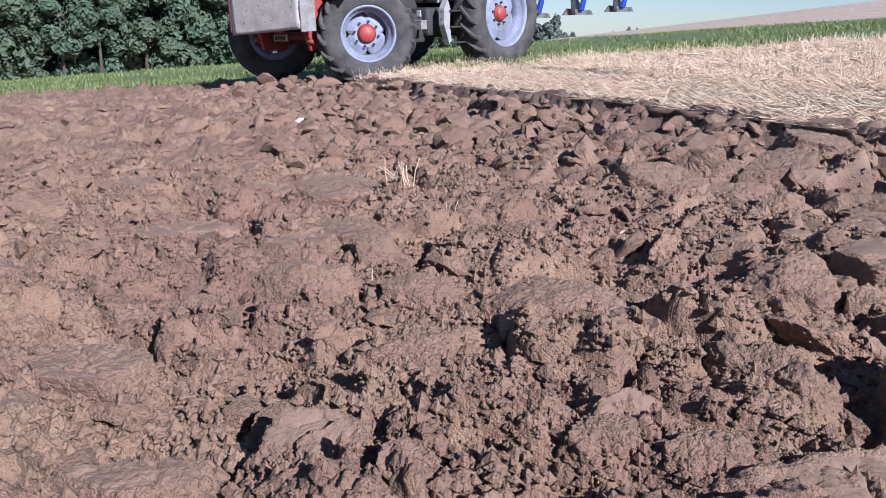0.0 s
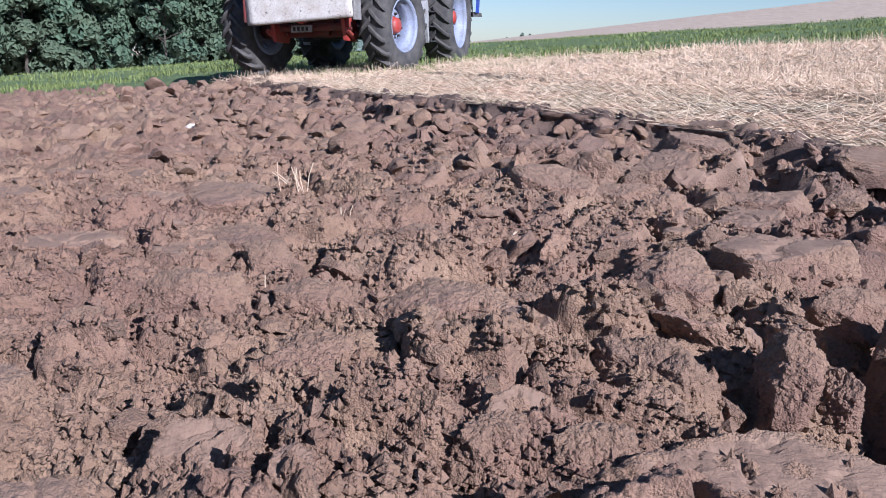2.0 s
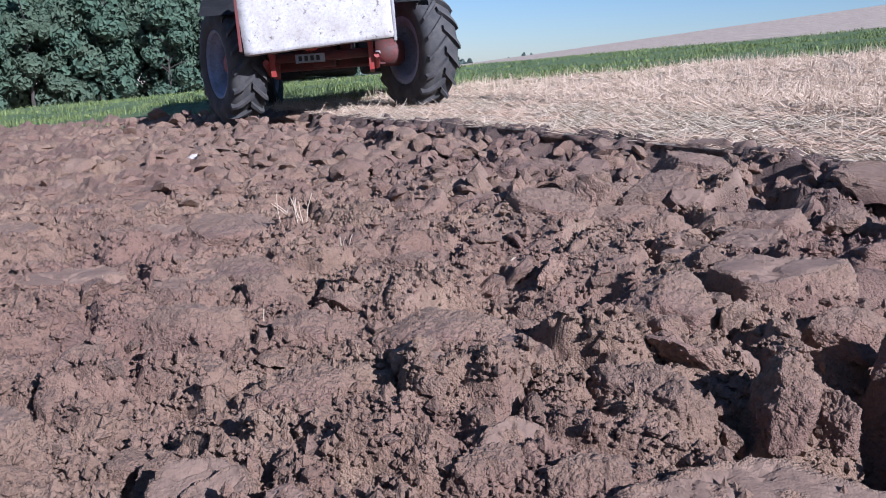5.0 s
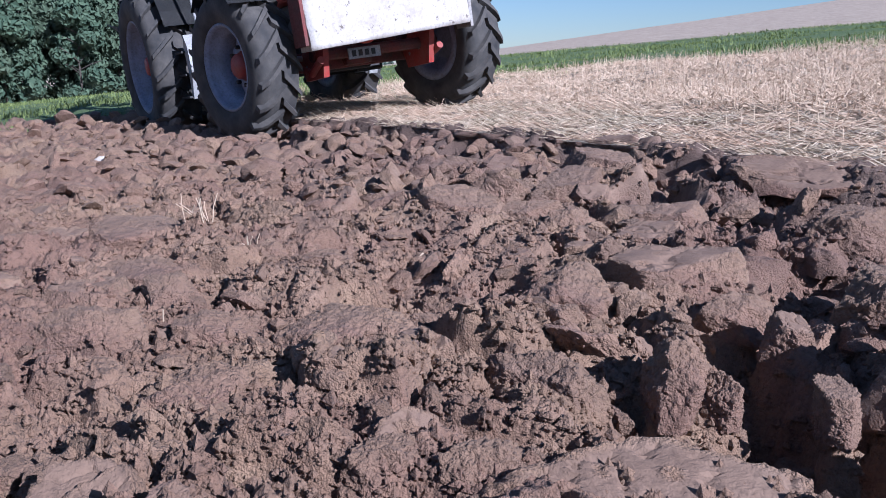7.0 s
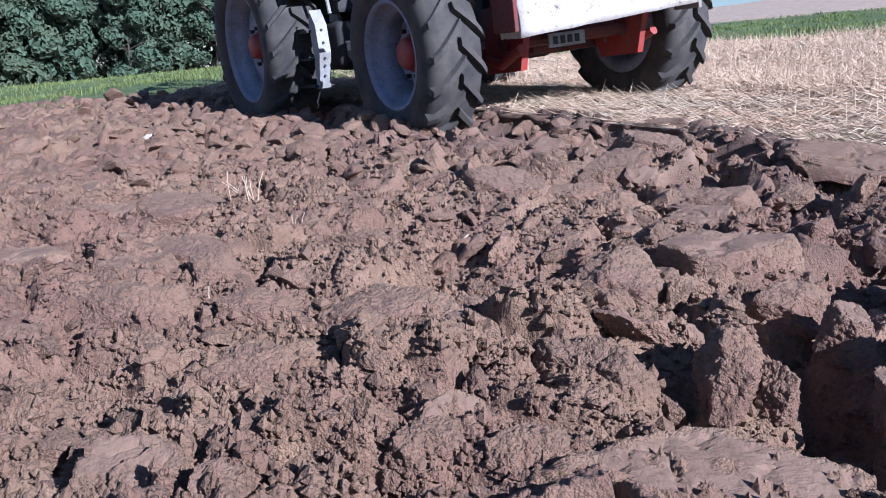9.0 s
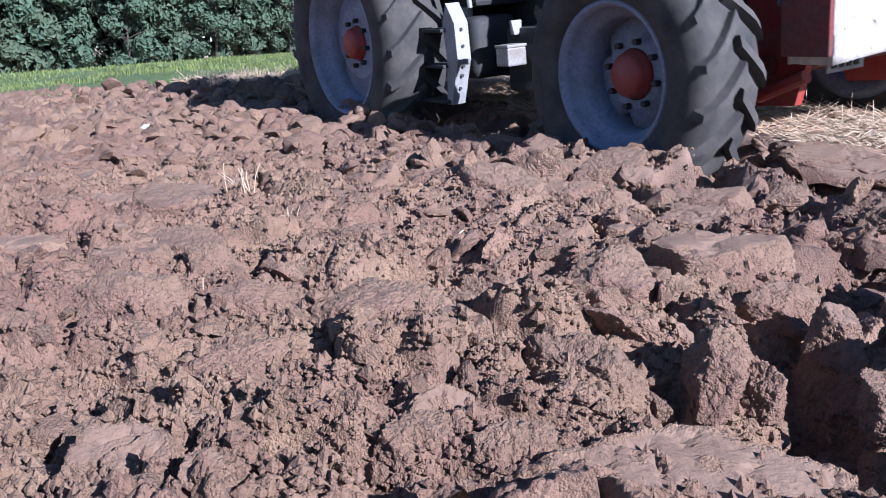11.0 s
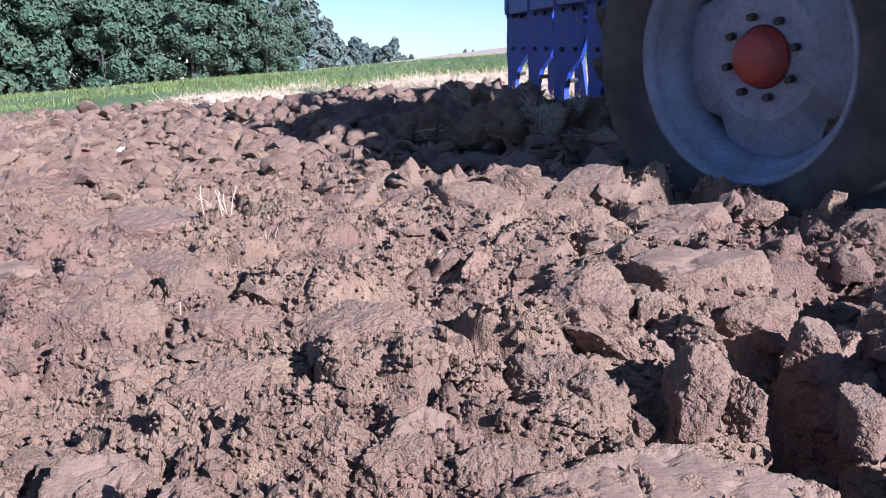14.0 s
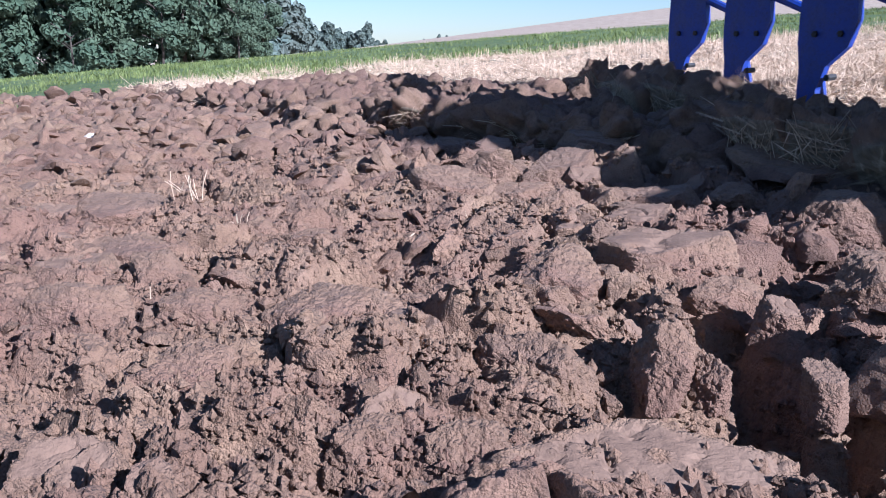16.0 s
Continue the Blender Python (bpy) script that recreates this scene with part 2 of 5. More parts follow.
def terrain(x, y):
    rise = np.interp(y, [-1e4, 5, 8, 11, 14, 25, 45, 150, 400, 3000], [0, 0, 0.05, 0.15, 0.2, 0.36, 0.58, 1.5, 1.5, 1.5])
    tilt = np.interp(y, [-1e4, 1, 3, 6, 12, 60, 150, 3000], [0, 0, 0.02, 0.05, 0.07, 0.080, 0.122, 0.122])
    return tilt * (np.clip(x, -160, 160) + 1.5) + rise + 0.07 * smooth(-0.5, 0.05, across(x, y)) * smooth(60, 20, y)


def headland(x):
    """How far off the ploughing ends and the grass begins."""
    return np.interp(x, [-40, -8.6, -5.3, -3.4, -1.5, 0, 3, 8, 40], [24, 14.4, 13.1, 12.5, 11.4, 11.0, 11.9, 11.9, 14])


def turf(x, y):
    """How far inside the grass of the headland: past 1 it is all grass. West of the furrow it reaches up to the ploughing."""
    return y - headland(x) - 0.3 - np.interp(x, [-4.6, -2.6], [-1.4, 0.0])


def mesh_of(name, verts, faces, mat, smooth_shade=True):
    me = bpy.data.meshes.new(name)
    verts, faces = np.asarray(verts, dtype=np.float32), np.asarray(faces, dtype=np.int32)
    size = faces.shape[1]
    me.vertices.add(len(verts))
    me.vertices.foreach_set("co", verts.ravel())
    me.loops.add(faces.size)
    me.loops.foreach_set("vertex_index", faces.ravel())
    me.polygons.add(len(faces))
    me.polygons.foreach_set("loop_start", np.arange(0, faces.size, size, dtype=np.int32))
    me.polygons.foreach_set("use_smooth", np.full(len(faces), smooth_shade))
    me.materials.append(mat)
    me.update(calc_edges=True)
    return me


def give(me, name, values):
    a = me.attributes.new(name, "FLOAT", "POINT")
    a.data.foreach_set("value", np.asarray(values, dtype=np.float32).ravel())


def fan(radii, angles):
    """A grid of rings and spokes round the origin: x, y and the quads."""
    r, a = np.meshgrid(radii, angles, indexing="ij")
    n, m = r.shape
    i = np.arange(n * m).reshape(n, m)
    quads = np.stack([i[:-1, :-1], i[:-1, 1:], i[1:, 1:], i[1:, :-1]], -1).reshape(-1, 4)
    return (r * np.sin(a)).ravel(), (r * np.cos(a)).ravel(), quads


# ---- the ground: one sheet to the horizon ----
PLOUGHED_FROM, PLOUGHED_TO, BAND = -4.1, 5.4, 1.62   # the stretch of stubble that the plough turns over, and its width


def build_ground():
    radii = np.concatenate([[0.02], np.geomspace(0.5, 60, 230), np.geomspace(63, 2500, 50)])
    side = np.concatenate([np.linspace(-180, -46, 80), np.linspace(-45, 45, 240), np.linspace(46, 180, 80)])
    x, y, quads = fan(radii, np.radians(side))
    d, s = across(x, y), along(x, y)
    az, rad = np.degrees(np.arctan2(x, y)), np.hypot(x, y)
    covered = smooth(-41.8, -40, az) * smooth(36.8, 35, az) * smooth(0.92, 1.05, rad) * smooth(20.5, 19, rad)
    ploughed = smooth(0.10, -0.15, d) * smooth(0.1, -0.4, y - headland(x))
    inside = ploughed * covered
    in_band = smooth(PLOUGHED_FROM - 0.02, PLOUGHED_FROM + 0.1, s) * smooth(PLOUGHED_TO + 0.02, PLOUGHED_TO - 0.1, s) * smooth(BAND + 0.05, BAND - 0.08, d)
    near = np.hypot(x, y) < 70
    z = terrain(x, y) + np.where(near, 0.02 * fbm(x * 2.2, y * 2.2, 5) + 0.05 * fbm(x * 0.3, y * 0.3, 9, 3), 0.0) * smooth(2, 9, np.hypot(x, y))
    z = z + ploughed * (1 - covered) * (0.07 * fbm(x * 2.6, y * 2.6, 77, 3)) * smooth(40, 20, rad)
    z = z - 0.55 * inside - 0.24 * in_band * (1 - inside)
    me = mesh_of("ground", np.stack([x, y, z], 1), quads, GROUND)
    ragged = 0.9 * fbm(x * 0.5, y * 0.5, 31, 4)
    grass = smooth(-0.9, 0.7, turf(x, y) + ragged) * smooth(60, 52, y + 0.8 * np.maximum(x, 0) + 2 * ragged)
    give(me, "grass", grass)
    give(me, "distant", smooth(52, 60, y + 0.8 * np.maximum(x, 0) + 2 * ragged))
    give(me, "earth", np.maximum(ploughed, in_band))
    tagged(new("ground", me), "rolling field of pale stubble with a green grass strip", "ground", kind="structure")


build_ground()


# ---- ploughed soil ----
BLOCKS = []


def stand(*row):
    BLOCKS.append(row)


# the clods that stand out: place, half sizes, turn, height, lean, tip, how smeared
stand(-0.76, 1.99, 0.17, 0.09, -10, 0.055, 0.1, -0.1, 0.35)
stand(-0.14, 1.88, 0.17, 0.16, -12, 0.060, 0.1, 0.25, 0.40)
stand(-0.40, 1.60, 0.10, 0.10, 10, 0.035, 0.1, 0.1, 0.0)
stand(0.42, 2.10, 0.13, 0.14, -35, 0.085, -0.5, 0.3, 0.3)
stand(0.27, 1.58, 0.13, 0.06, -45, 0.05, -0.3, 0.5, 0.2)
stand(0.53, 1.55, 0.055, 0.10, -8, 0.085, -0.2, 0.1, 0.0)
stand(0.60, 1.50, 0.04, 0.06, 0, 0.035, 0, 0, 0.0)
stand(0.12, 1.19, 0.075, 0.045, 10, 0.05, 0, 0, 0.0)
stand(-0.02, 1.24, 0.075, 0.06, 15, 0.045, 0, 0, 0.0)
stand(0.34, 1.115, 0.25, 0.10, -6, 0.040, -0.1, 0.45, 0.9)
stand(0.74, 2.24, 0.20, 0.13, -8, 0.075, 0.1, 0.25, 0.9)
stand(0.80, 1.97, 0.09, 0.06, 0, 0.03, 0, 0.2, 0.4)
stand(0.79, 1.42, 0.04, 0.05, -10, 0.03, 0, 0.2, 0.6)
stand(0.22, 3.29, 0.19, 0.13, -35, 0.10, -0.4, 0.4, 0.5)
stand(0.48, 3.20, 0.13, 0.08, 15, 0.06, 0.3, 0.2, 0.5)
stand(0.93, 3.02, 0.15, 0.11, -10, 0.06, 0.2, 0.2, 0.6)
stand(0.68, 3.55, 0.16, 0.13, 25, 0.10, 0.5, 0.2, 0.5)
stand(0.97, 4.22, 0.17, 0.11, -30, 0.10, -0.3, 0.2, 0.7)
stand(0.27, 4.84, 0.24, 0.16, -25, 0.045, -0.2, 0.5, 0.3)
stand(1.74, 3.54, 0.28, 0.18, -32, 0.025, -0.2, 1.5, 0.95)
# two tall clods added out of view to throw shade into the hollow
stand(0.98, 1.02, 0.14, 0.14, 20, 0.17, 0.1, 0, 0.2)
stand(1.08, 1.42, 0.13, 0.16, 0, 0.15, 0.1, 0.1, 0.2)
stand(1.12, 1.86, 0.11, 0.09, 10, 0.11, 0, 0.1, 0.3)
stand(1.36, 2.52, 0.16, 0.12, -20, 0.12, 0.1, 0.1, 0.3)
stand(-0.26, 2.58, 0.12, 0.08, -15, 0.05, 0.2, 0.2, 0.2)
stand(-0.46, 1.14, 0.08, 0.05, 30, 0.05, 0.2, 0.4, 0.8)
stand(-0.80, 2.56, 0.15, 0.12, 10, 0.05, 0.2, 0.3, 0.3)
stand(-1.00, 3.18, 0.22, 0.14, -15, 0.05, 0.1, 0.3, 0.5)

stand(-0.12, 1.30, 0.055, 0.05, 20, 0.05, -0.5, -0.5, 0.9)
stand(-0.43, 1.95, 0.12, 0.10, 0, 0.045, 0, 0.2, 0.0)
stand(-0.64, 2.27, 0.08, 0.07, 10, 0.06, 0.1, 0.2, 0.2)
stand(0.86, 1.80, 0.05, 0.06, -25, 0.035, -0.4, 0.2, 0.8)
stand(0.57, 2.96, 0.09, 0.08, 20, 0.065, 0.4, 0.2, 0.3)
stand(0.80, 2.74, 0.13, 0.09, -15, 0.05, 0.1, 0.25, 0.8)
stand(1.27, 3.45, 0.12, 0.09, -20, 0.06, 0.2, 0.2, 0.5)
stand(-0.46, 2.76, 0.09, 0.07, 15, 0.04, 0.1, 0.2, 0.0)
stand(-0.89, 2.33, 0.13, 0.08, -10, 0.035, 0.1, 0.2, 0.7)
stand(-1.93, 3.30, 0.13, 0.09, -10, 0.035, 0.2, 0.3, 0.9)
stand(-1.27, 2.44, 0.17, 0.09, 5, 0.035, 0.1, 0.2, 0.9)
stand(-0.96, 1.38, 0.13, 0.08, -12, 0.025, 0.1, 0.1, 0.6)
stand(-1.31, 3.16, 0.17, 0.10, 8, 0.035, 0.1, 0.2, 0.8)
stand(-0.66, 0.99, 0.12, 0.06, 6, 0.03, 0.1, 0.1, 0.7)
stand(-0.41, 1.10, 0.06, 0.045, 25, 0.05, 0.3, 0.4, 0.8)


def lump(f, x, y, rx, ry, turn, height, lean=0.0, tip=0.0, slab=0.0, keen=0.30):
    """Raise an angular clod with a leaning top in the soil's relief."""
    c, s = math.cos(radians(turn)), math.sin(radians(turn))
    near = np.hypot(f["x"] - x, f["y"] - y) < 2.2 * max(rx, ry)
    px, py = f["x"][near] - x, f["y"][near] - y
    w = 0.10 * max(rx, ry)
    px, py = px + w * fbm(f["x"][near] * 9, f["y"][near] * 9, 71, 2), py + w * fbm(f["x"][near] * 9, f["y"][near] * 9, 72, 2)
    u, v = (px * c + py * s) / rx, (-px * s + py * c) / ry
    k = 3.2
    d = (np.abs(u) ** k + np.abs(v) ** k) ** (1 / k)
    body = smooth(1.0 + keen, 1.0 - keen, d)
    top = height * (1 + lean * u + tip * v)
    f["z"][near] = f["z"][near] * (1 - 0.75 * body) + body * top
    f["slab"][near] = f["slab"][near] * (1 - body) + body * slab
    f["calm"][near] = np.maximum(f["calm"][near], body * slab)


def pit(f, x, y, rx, ry, turn, depth):
    lump(f, x, y, rx, ry, turn, -0.85 * depth, 0, 0, 0, 0.7)


def soil_relief(x, y):
    """Height, smear and wetness of the turned soil: tilted clods of three sizes, crumbs between them."""
    d = across(x, y)
    fresh = smooth(-2.6, -0.7, d + 0.35 * fbm(x * 1.1, y * 1.1, 3, 3))
    wx, wy = x + 0.055 * fbm(x * 4, y * 4, 11, 2, 0.4), y + 0.055 * fbm(x * 4, y * 4, 12, 2, 0.4)
    # clods drawn out a little along the furrow
    u, v = wx * FX + wy * FY, -wx * FY + wy * FX
    f1, e1, ox, oy, a, b, c = cells(u / 0.40, v / 0.27, 21)
    z = 0.055 * (a - 0.45) + 0.17 * ((b - 0.5) * ox + (c - 0.5) * oy) * smooth(0.0, 0.09, e1)
    z = z * (0.95 + 0.75 * fresh) - (0.065 + 0.075 * fresh) * np.exp(-e1 / 0.08) * (0.3 + a)
    slab = smooth(0.72, 0.80, c) * smooth(0.04, 0.16, e1) * (0.35 + 0.65 * fresh)
    f2, e2, ox, oy, a2, b2, c2 = cells(u / 0.135 + 7, v / 0.11, 41)
    mid = 0.048 * (a2 - 0.35) * smooth(0.02, 0.16, e2) + 0.075 * ((b2 - 0.5) * ox + (c2 - 0.5) * oy) * smooth(0.0, 0.12, e2)
    z = z + mid * (1 - 0.85 * slab) * (0.75 + 0.5 * (a > 0.55))
    rows = 0.022 * np.sin(2 * math.pi * d / 0.42 + 1.2 * fbm(x * 0.8, y * 0.8, 8, 2))
    z = z + rows * (0.5 + 0.5 * fresh) + 0.03 * fbm(x * 1.1, y * 1.1, 19, 3)
    return z, slab, fresh


def landmarks(f):
    """The clods and holes that stand out beside the camera, one by one."""
    pit(f, -1.24, 1.95, 0.05, 0.04, 0, 0.07)
    pit(f, -0.76, 1.17, 0.06, 0.025, -20, 0.07)
    pit(f, -0.74, 1.68, 0.08, 0.03, -15, 0.07)
    pit(f, -1.42, 1.90, 0.03, 0.03, 30, 0.06)
    pit(f, -0.62, 1.30, 0.012, 0.05, 8, 0.09)
    pit(f, -0.80, 1.86, 0.11, 0.025, -14, 0.06)
    pit(f, -0.55, 1.57, 0.03, 0.07, -10, 0.06)
    pit(f, -0.68, 2.24, 0.05, 0.05, 20, 0.05)
    pit(f, -0.28, 2.02, 0.05, 0.045, 10, 0.07)
    pit(f, -0.12, 1.34, 0.05, 0.06, 10, 0.10)
    pit(f, -0.21, 1.22, 0.06, 0.04, -20, 0.09)
    pit(f, -0.09, 1.15, 0.045, 0.07, 15, 0.12)
    pit(f, 0.03, 1.13, 0.06, 0.06, -25, 0.11)
    pit(f, 0.15, 1.08, 0.04, 0.06, 0, 0.10)
    pit(f, -0.22, 2.45, 0.08, 0.035, -20, 0.05)
    pit(f, -0.24, 2.82, 0.07, 0.05, 10, 0.06)
    pit(f, 0.25, 2.20, 0.07, 0.085, 0, 0.12)
    pit(f, 0.17, 1.50, 0.03, 0.07, 15, 0.09)
    pit(f, 0.40, 1.44, 0.08, 0.10, 0, 0.15)
    pit(f, 0.54, 2.36, 0.06, 0.08, 15, 0.11)
    pit(f, 0.73, 1.66, 0.07, 0.16, 0, 0.20)
    pit(f, 0.90, 1.94, 0.17, 0.07, 5, 0.16)
    pit(f, 0.71, 1.34, 0.16, 0.28, 10, 0.44)
    pit(f, 0.92, 1.20, 0.18, 0.18, 0, 0.34)
    pit(f, 1.04, 2.80, 0.16, 0.10, -10, 0.15)
    pit(f, 1.12, 2.22, 0.17, 0.14, -15, 0.18)
    for x, y, rx, ry, turn, height, lean, tip, slab in BLOCKS:
        lump(f, x, y, 1.1 * rx, 1.1 * ry, turn, 0.30 * height, lean, tip, 0.3 * slab, 0.55)


def furrow(x, y, z):
    """Open furrow beside the stubble: its floor, its wall, the soil's end at the headland."""
    d = across(x, y) + 0.07 * fbm(x * 3, y * 3, 99, 4, 0.6)
    z = z - 0.10 * smooth(-0.62, -0.38, d) * smooth(0.02, -0.06, d)
    wall = smooth(-0.24, 0.05, d)
    z = z * (1 - 0.7 * wall) + 0.035 * wall
    return z - 0.5 * smooth(0.08, 0.26, d + 0.05 * fbm(x * 6, y * 6, 98, 3)) - 0.4 * smooth(0.05, 0.33, y - headland(x) + 0.3 * fbm(x * 2, y * 2, 97, 4)), d


def build_soil():
    radii = np.concatenate([np.geomspace(0.9, 5.0, 600), np.geomspace(5.02, 21, 230)])
    spokes = np.radians(np.linspace(-42, 37, 560))
    x, y, quads = fan(radii, spokes)
    keep = (across(x, y) < 0.34) & (y < headland(x) + 0.35)
    z, slab, fresh = soil_relief(x, y)
    f = {"x": x, "y": y, "z": z, "slab": slab, "calm": slab.copy()}
    landmarks(f)
    z, slab, calm = f["z"], f["slab"], f["calm"]
    # splinters and small steps of torn ground
    zr, za = np.gradient(z.reshape(len(radii), len(spokes)), radii, spokes)
    plain = 1 / (1 + (np.hypot(zr, za / radii[:, None]).ravel() / 0.8) ** 3)
    _, e3, ox, oy, a3, b3, c3 = cells(x / 0.055 + 0.3 * fbm(x * 25, y * 25, 51, 2), y / 0.045, 61)
    z = z + (1 - 0.85 * calm) * plain * (0.020 * (a3 - 0.4) + 0.022 * ((b3 - 0.5) * ox + (c3 - 0.5) * oy)) * smooth(0.0, 0.12, e3)
    _, e4, *_ = cells(x / 0.16 + 0.25 * fbm(x * 12, y * 12, 91, 3), y / 0.13 + 0.25 * fbm(x * 12, y * 12, 92, 3), 95)
    z = z - 0.016 * calm * np.exp(-e4 / 0.035)
    z, d = furrow(x, y, z)
    # cliffs crumble down to steep banks
    for _ in range(9):
        h = z.reshape(len(radii), len(spokes))
        zr, za = np.gradient(h, radii, spokes)
        w = smooth(1.0, 1.8, np.hypot(zr, za / radii[:, None]))
        q = np.pad(h, 1, mode="edge")
        z = (h * (1 - w) + w * (q[:-2, 1:-1] + q[2:, 1:-1] + q[1:-1, :-2] + q[1:-1, 2:] + 2 * h) / 6).ravel()
    # crumbs stand out along the surface's own normal, so that flanks crumble as tops do
    zr, za = np.gradient(z.reshape(len(radii), len(spokes)), radii, spokes)
    zr, za = zr.ravel(), (za / radii[:, None]).ravel()
    a = np.tile(spokes, len(radii))
    nx, ny = -(zr * np.sin(a) + za * np.cos(a)), -(zr * np.cos(a) - za * np.sin(a))
    k = 1 / np.sqrt(nx * nx + ny * ny + 1)
    p = np.stack([x, y, z], 1)
    loose = (1 - 0.9 * calm) * (0.50 + 0.50 * smooth(-0.45, 0.35, fbm(x * 3.1, y * 3.1, 57, 3)))
    wob = p + 0.006 * np.stack([swell(p / 0.02, 5), swell(p / 0.02, 6), swell(p / 0.02, 7)], 1)
    big, small = grains(wob / 0.027, 301)[0], grains(wob / 0.0115, 302)[0]
    push = loose * (0.25 + 0.75 * k * k) * (0.027 * (0.5 - big) + 0.016 * (0.5 - small) + 0.012 * swell(p / 0.085, 303))
    p = p + push[:, None] * np.stack([nx * k, ny * k, k], 1)
    p[:, 2] += terrain(x, y)
    me_ok = keep[quads].all(1)
    used = np.unique(quads[me_ok])
    index = np.zeros(len(x), dtype=np.int64)
    index[used] = np.arange(len(used))
    me = mesh_of("ploughed_soil", p[used], index[quads[me_ok]], SOIL)
    give(me, "slab", np.clip(slab, 0, 1)[used])
    give(me, "wet", np.clip(0.15 * fresh + 0.75 * smooth(-1.5, -0.2, d), 0, 1)[used])
    return tagged(new("ploughed_soil", me), "freshly ploughed reddish brown soil in rough clods", "soil", kind="structure")


soil = build_soil()


def soil_heights(x, y):
    x, y = np.asarray(x, dtype=float), np.asarray(y, dtype=float)
    z, slab, fresh = soil_relief(x, y)
    f = {"x": x, "y": y, "z": z, "slab": slab, "calm": slab.copy()}
    landmarks(f)
    return furrow(x, y, f["z"])[0] + terrain(x, y)


def soil_height(x, y):
    return float(soil_heights([x], [y])[0])


# ---- mesh helpers ----
def part(name, bm, mat, parent, label="", m=None, shade=False):
    """Link a bmesh as one mesh object under a thing or a part."""
    me = bpy.data.meshes.new(name)
    bm.to_mesh(me)
    bm.free()
    me.materials.append(mat)
    if shade:
        me.polygons.foreach_set("use_smooth", np.full(len(me.polygons), True))
    ob = new(name, me)
    if parent is not None:
        ob.parent = parent
    if m is not None:
        ob.matrix_basis = m
    return tagged(ob, label) if label else ob


def block(sx, sy, sz, at=(0, 0, 0), bevel=0.01, turn=None, taper=None, bm=None):
    bm = bm or bmesh.new()
    made = bmesh.ops.create_cube(bm, size=1.0)["verts"]
    if taper:
        for v in made:
            if v.co.z > 0:
                v.co.x, v.co.y = v.co.x * taper[0], v.co.y * taper[1]
    bmesh.ops.scale(bm, vec=(sx, sy, sz), verts=made)
    if bevel:
        edges = list({e for v in made for e in v.link_edges})
        made = [v for v in bmesh.ops.bevel(bm, geom=edges, offset=bevel, segments=2, affect="EDGES", profile=0.6)["verts"]]
        made = list({v for v in made})
    m = Matrix.Translation(at) @ (turn.to_4x4() if turn else Matrix.Identity(4))
    bmesh.ops.transform(bm, matrix=m, verts=made)
    return bm


def lathe(profile, steps=48, axis="Y", bm=None, at=(0, 0, 0), cap=True):
    """Revolve (radius, offset along the axis) pairs."""
    bm = bm or bmesh.new()
    rings = []
    for r, o in profile:
        ring = []
        for i in range(steps):
            a = 2 * math.pi * i / steps
            p = {"Y": (r * math.cos(a), o, r * math.sin(a)), "X": (o, r * math.cos(a), r * math.sin(a)), "Z": (r * math.cos(a), r * math.sin(a), o)}[axis]
            ring.append(bm.verts.new(Vector(p) + Vector(at)))
        rings.append(ring)
    for a, b in zip(rings, rings[1:]):
        for i in range(steps):
            bm.faces.new((a[i], a[(i + 1) % steps], b[(i + 1) % steps], b[i]))
    for ring, (r, _) in ((rings[0], profile[0]), (rings[-1], profile[-1])):
        if cap and r > 0.001:
            bm.faces.new(ring)
    bmesh.ops.remove_doubles(bm, verts=bm.verts, dist=0.0004)
    bmesh.ops.recalc_face_normals(bm, faces=bm.faces)
    return bm


def tube(points, radius, steps=10, bm=None):
    bm = bm or bmesh.new()
    pts = [Vector(p) for p in points]
    rings = []
    for i, p in enumerate(pts):
        way = (pts[min(i + 1, len(pts) - 1)] - pts[max(i - 1, 0)]).normalized()
        side = way.cross(Vector((0.13, 0.21, 1))).normalized()
        up = side.cross(way)
        rings.append([bm.verts.new(p + radius * (math.cos(2 * math.pi * k / steps) * side + math.sin(2 * math.pi * k / steps) * up)) for k in range(steps)])
    for a, b in zip(rings, rings[1:]):
        for k in range(steps):
            bm.faces.new((a[k], a[(k + 1) % steps], b[(k + 1) % steps], b[k]))
    bm.faces.new(rings[0])
    bm.faces.new(rings[-1])
    bmesh.ops.recalc_face_normals(bm, faces=bm.faces)
    return bm


def plate(outline, thick, m=None, bevel=0.004, bm=None):
    """Extrude a flat outline (x, z) along y by its thickness."""
    bm = bm or bmesh.new()
    a = [bm.verts.new((x, -thick / 2, z)) for x, z in outline]
    b = [bm.verts.new((x, thick / 2, z)) for x, z in outline]
    n = len(a)
    faces = [bm.faces.new(a), bm.faces.new(list(reversed(b)))]
    for i in range(n):
        faces.append(bm.faces.new((a[i], b[i], b[(i + 1) % n], a[(i + 1) % n])))
    bmesh.ops.recalc_face_normals(bm, faces=faces)
    if m is not None:
        bmesh.ops.transform(bm, matrix=m, verts=a + b)
    return bm


def empty(name, label, category, group=""):
    e = new(name)
    e.empty_display_size = 0.2
    return tagged(e, label, category, group)


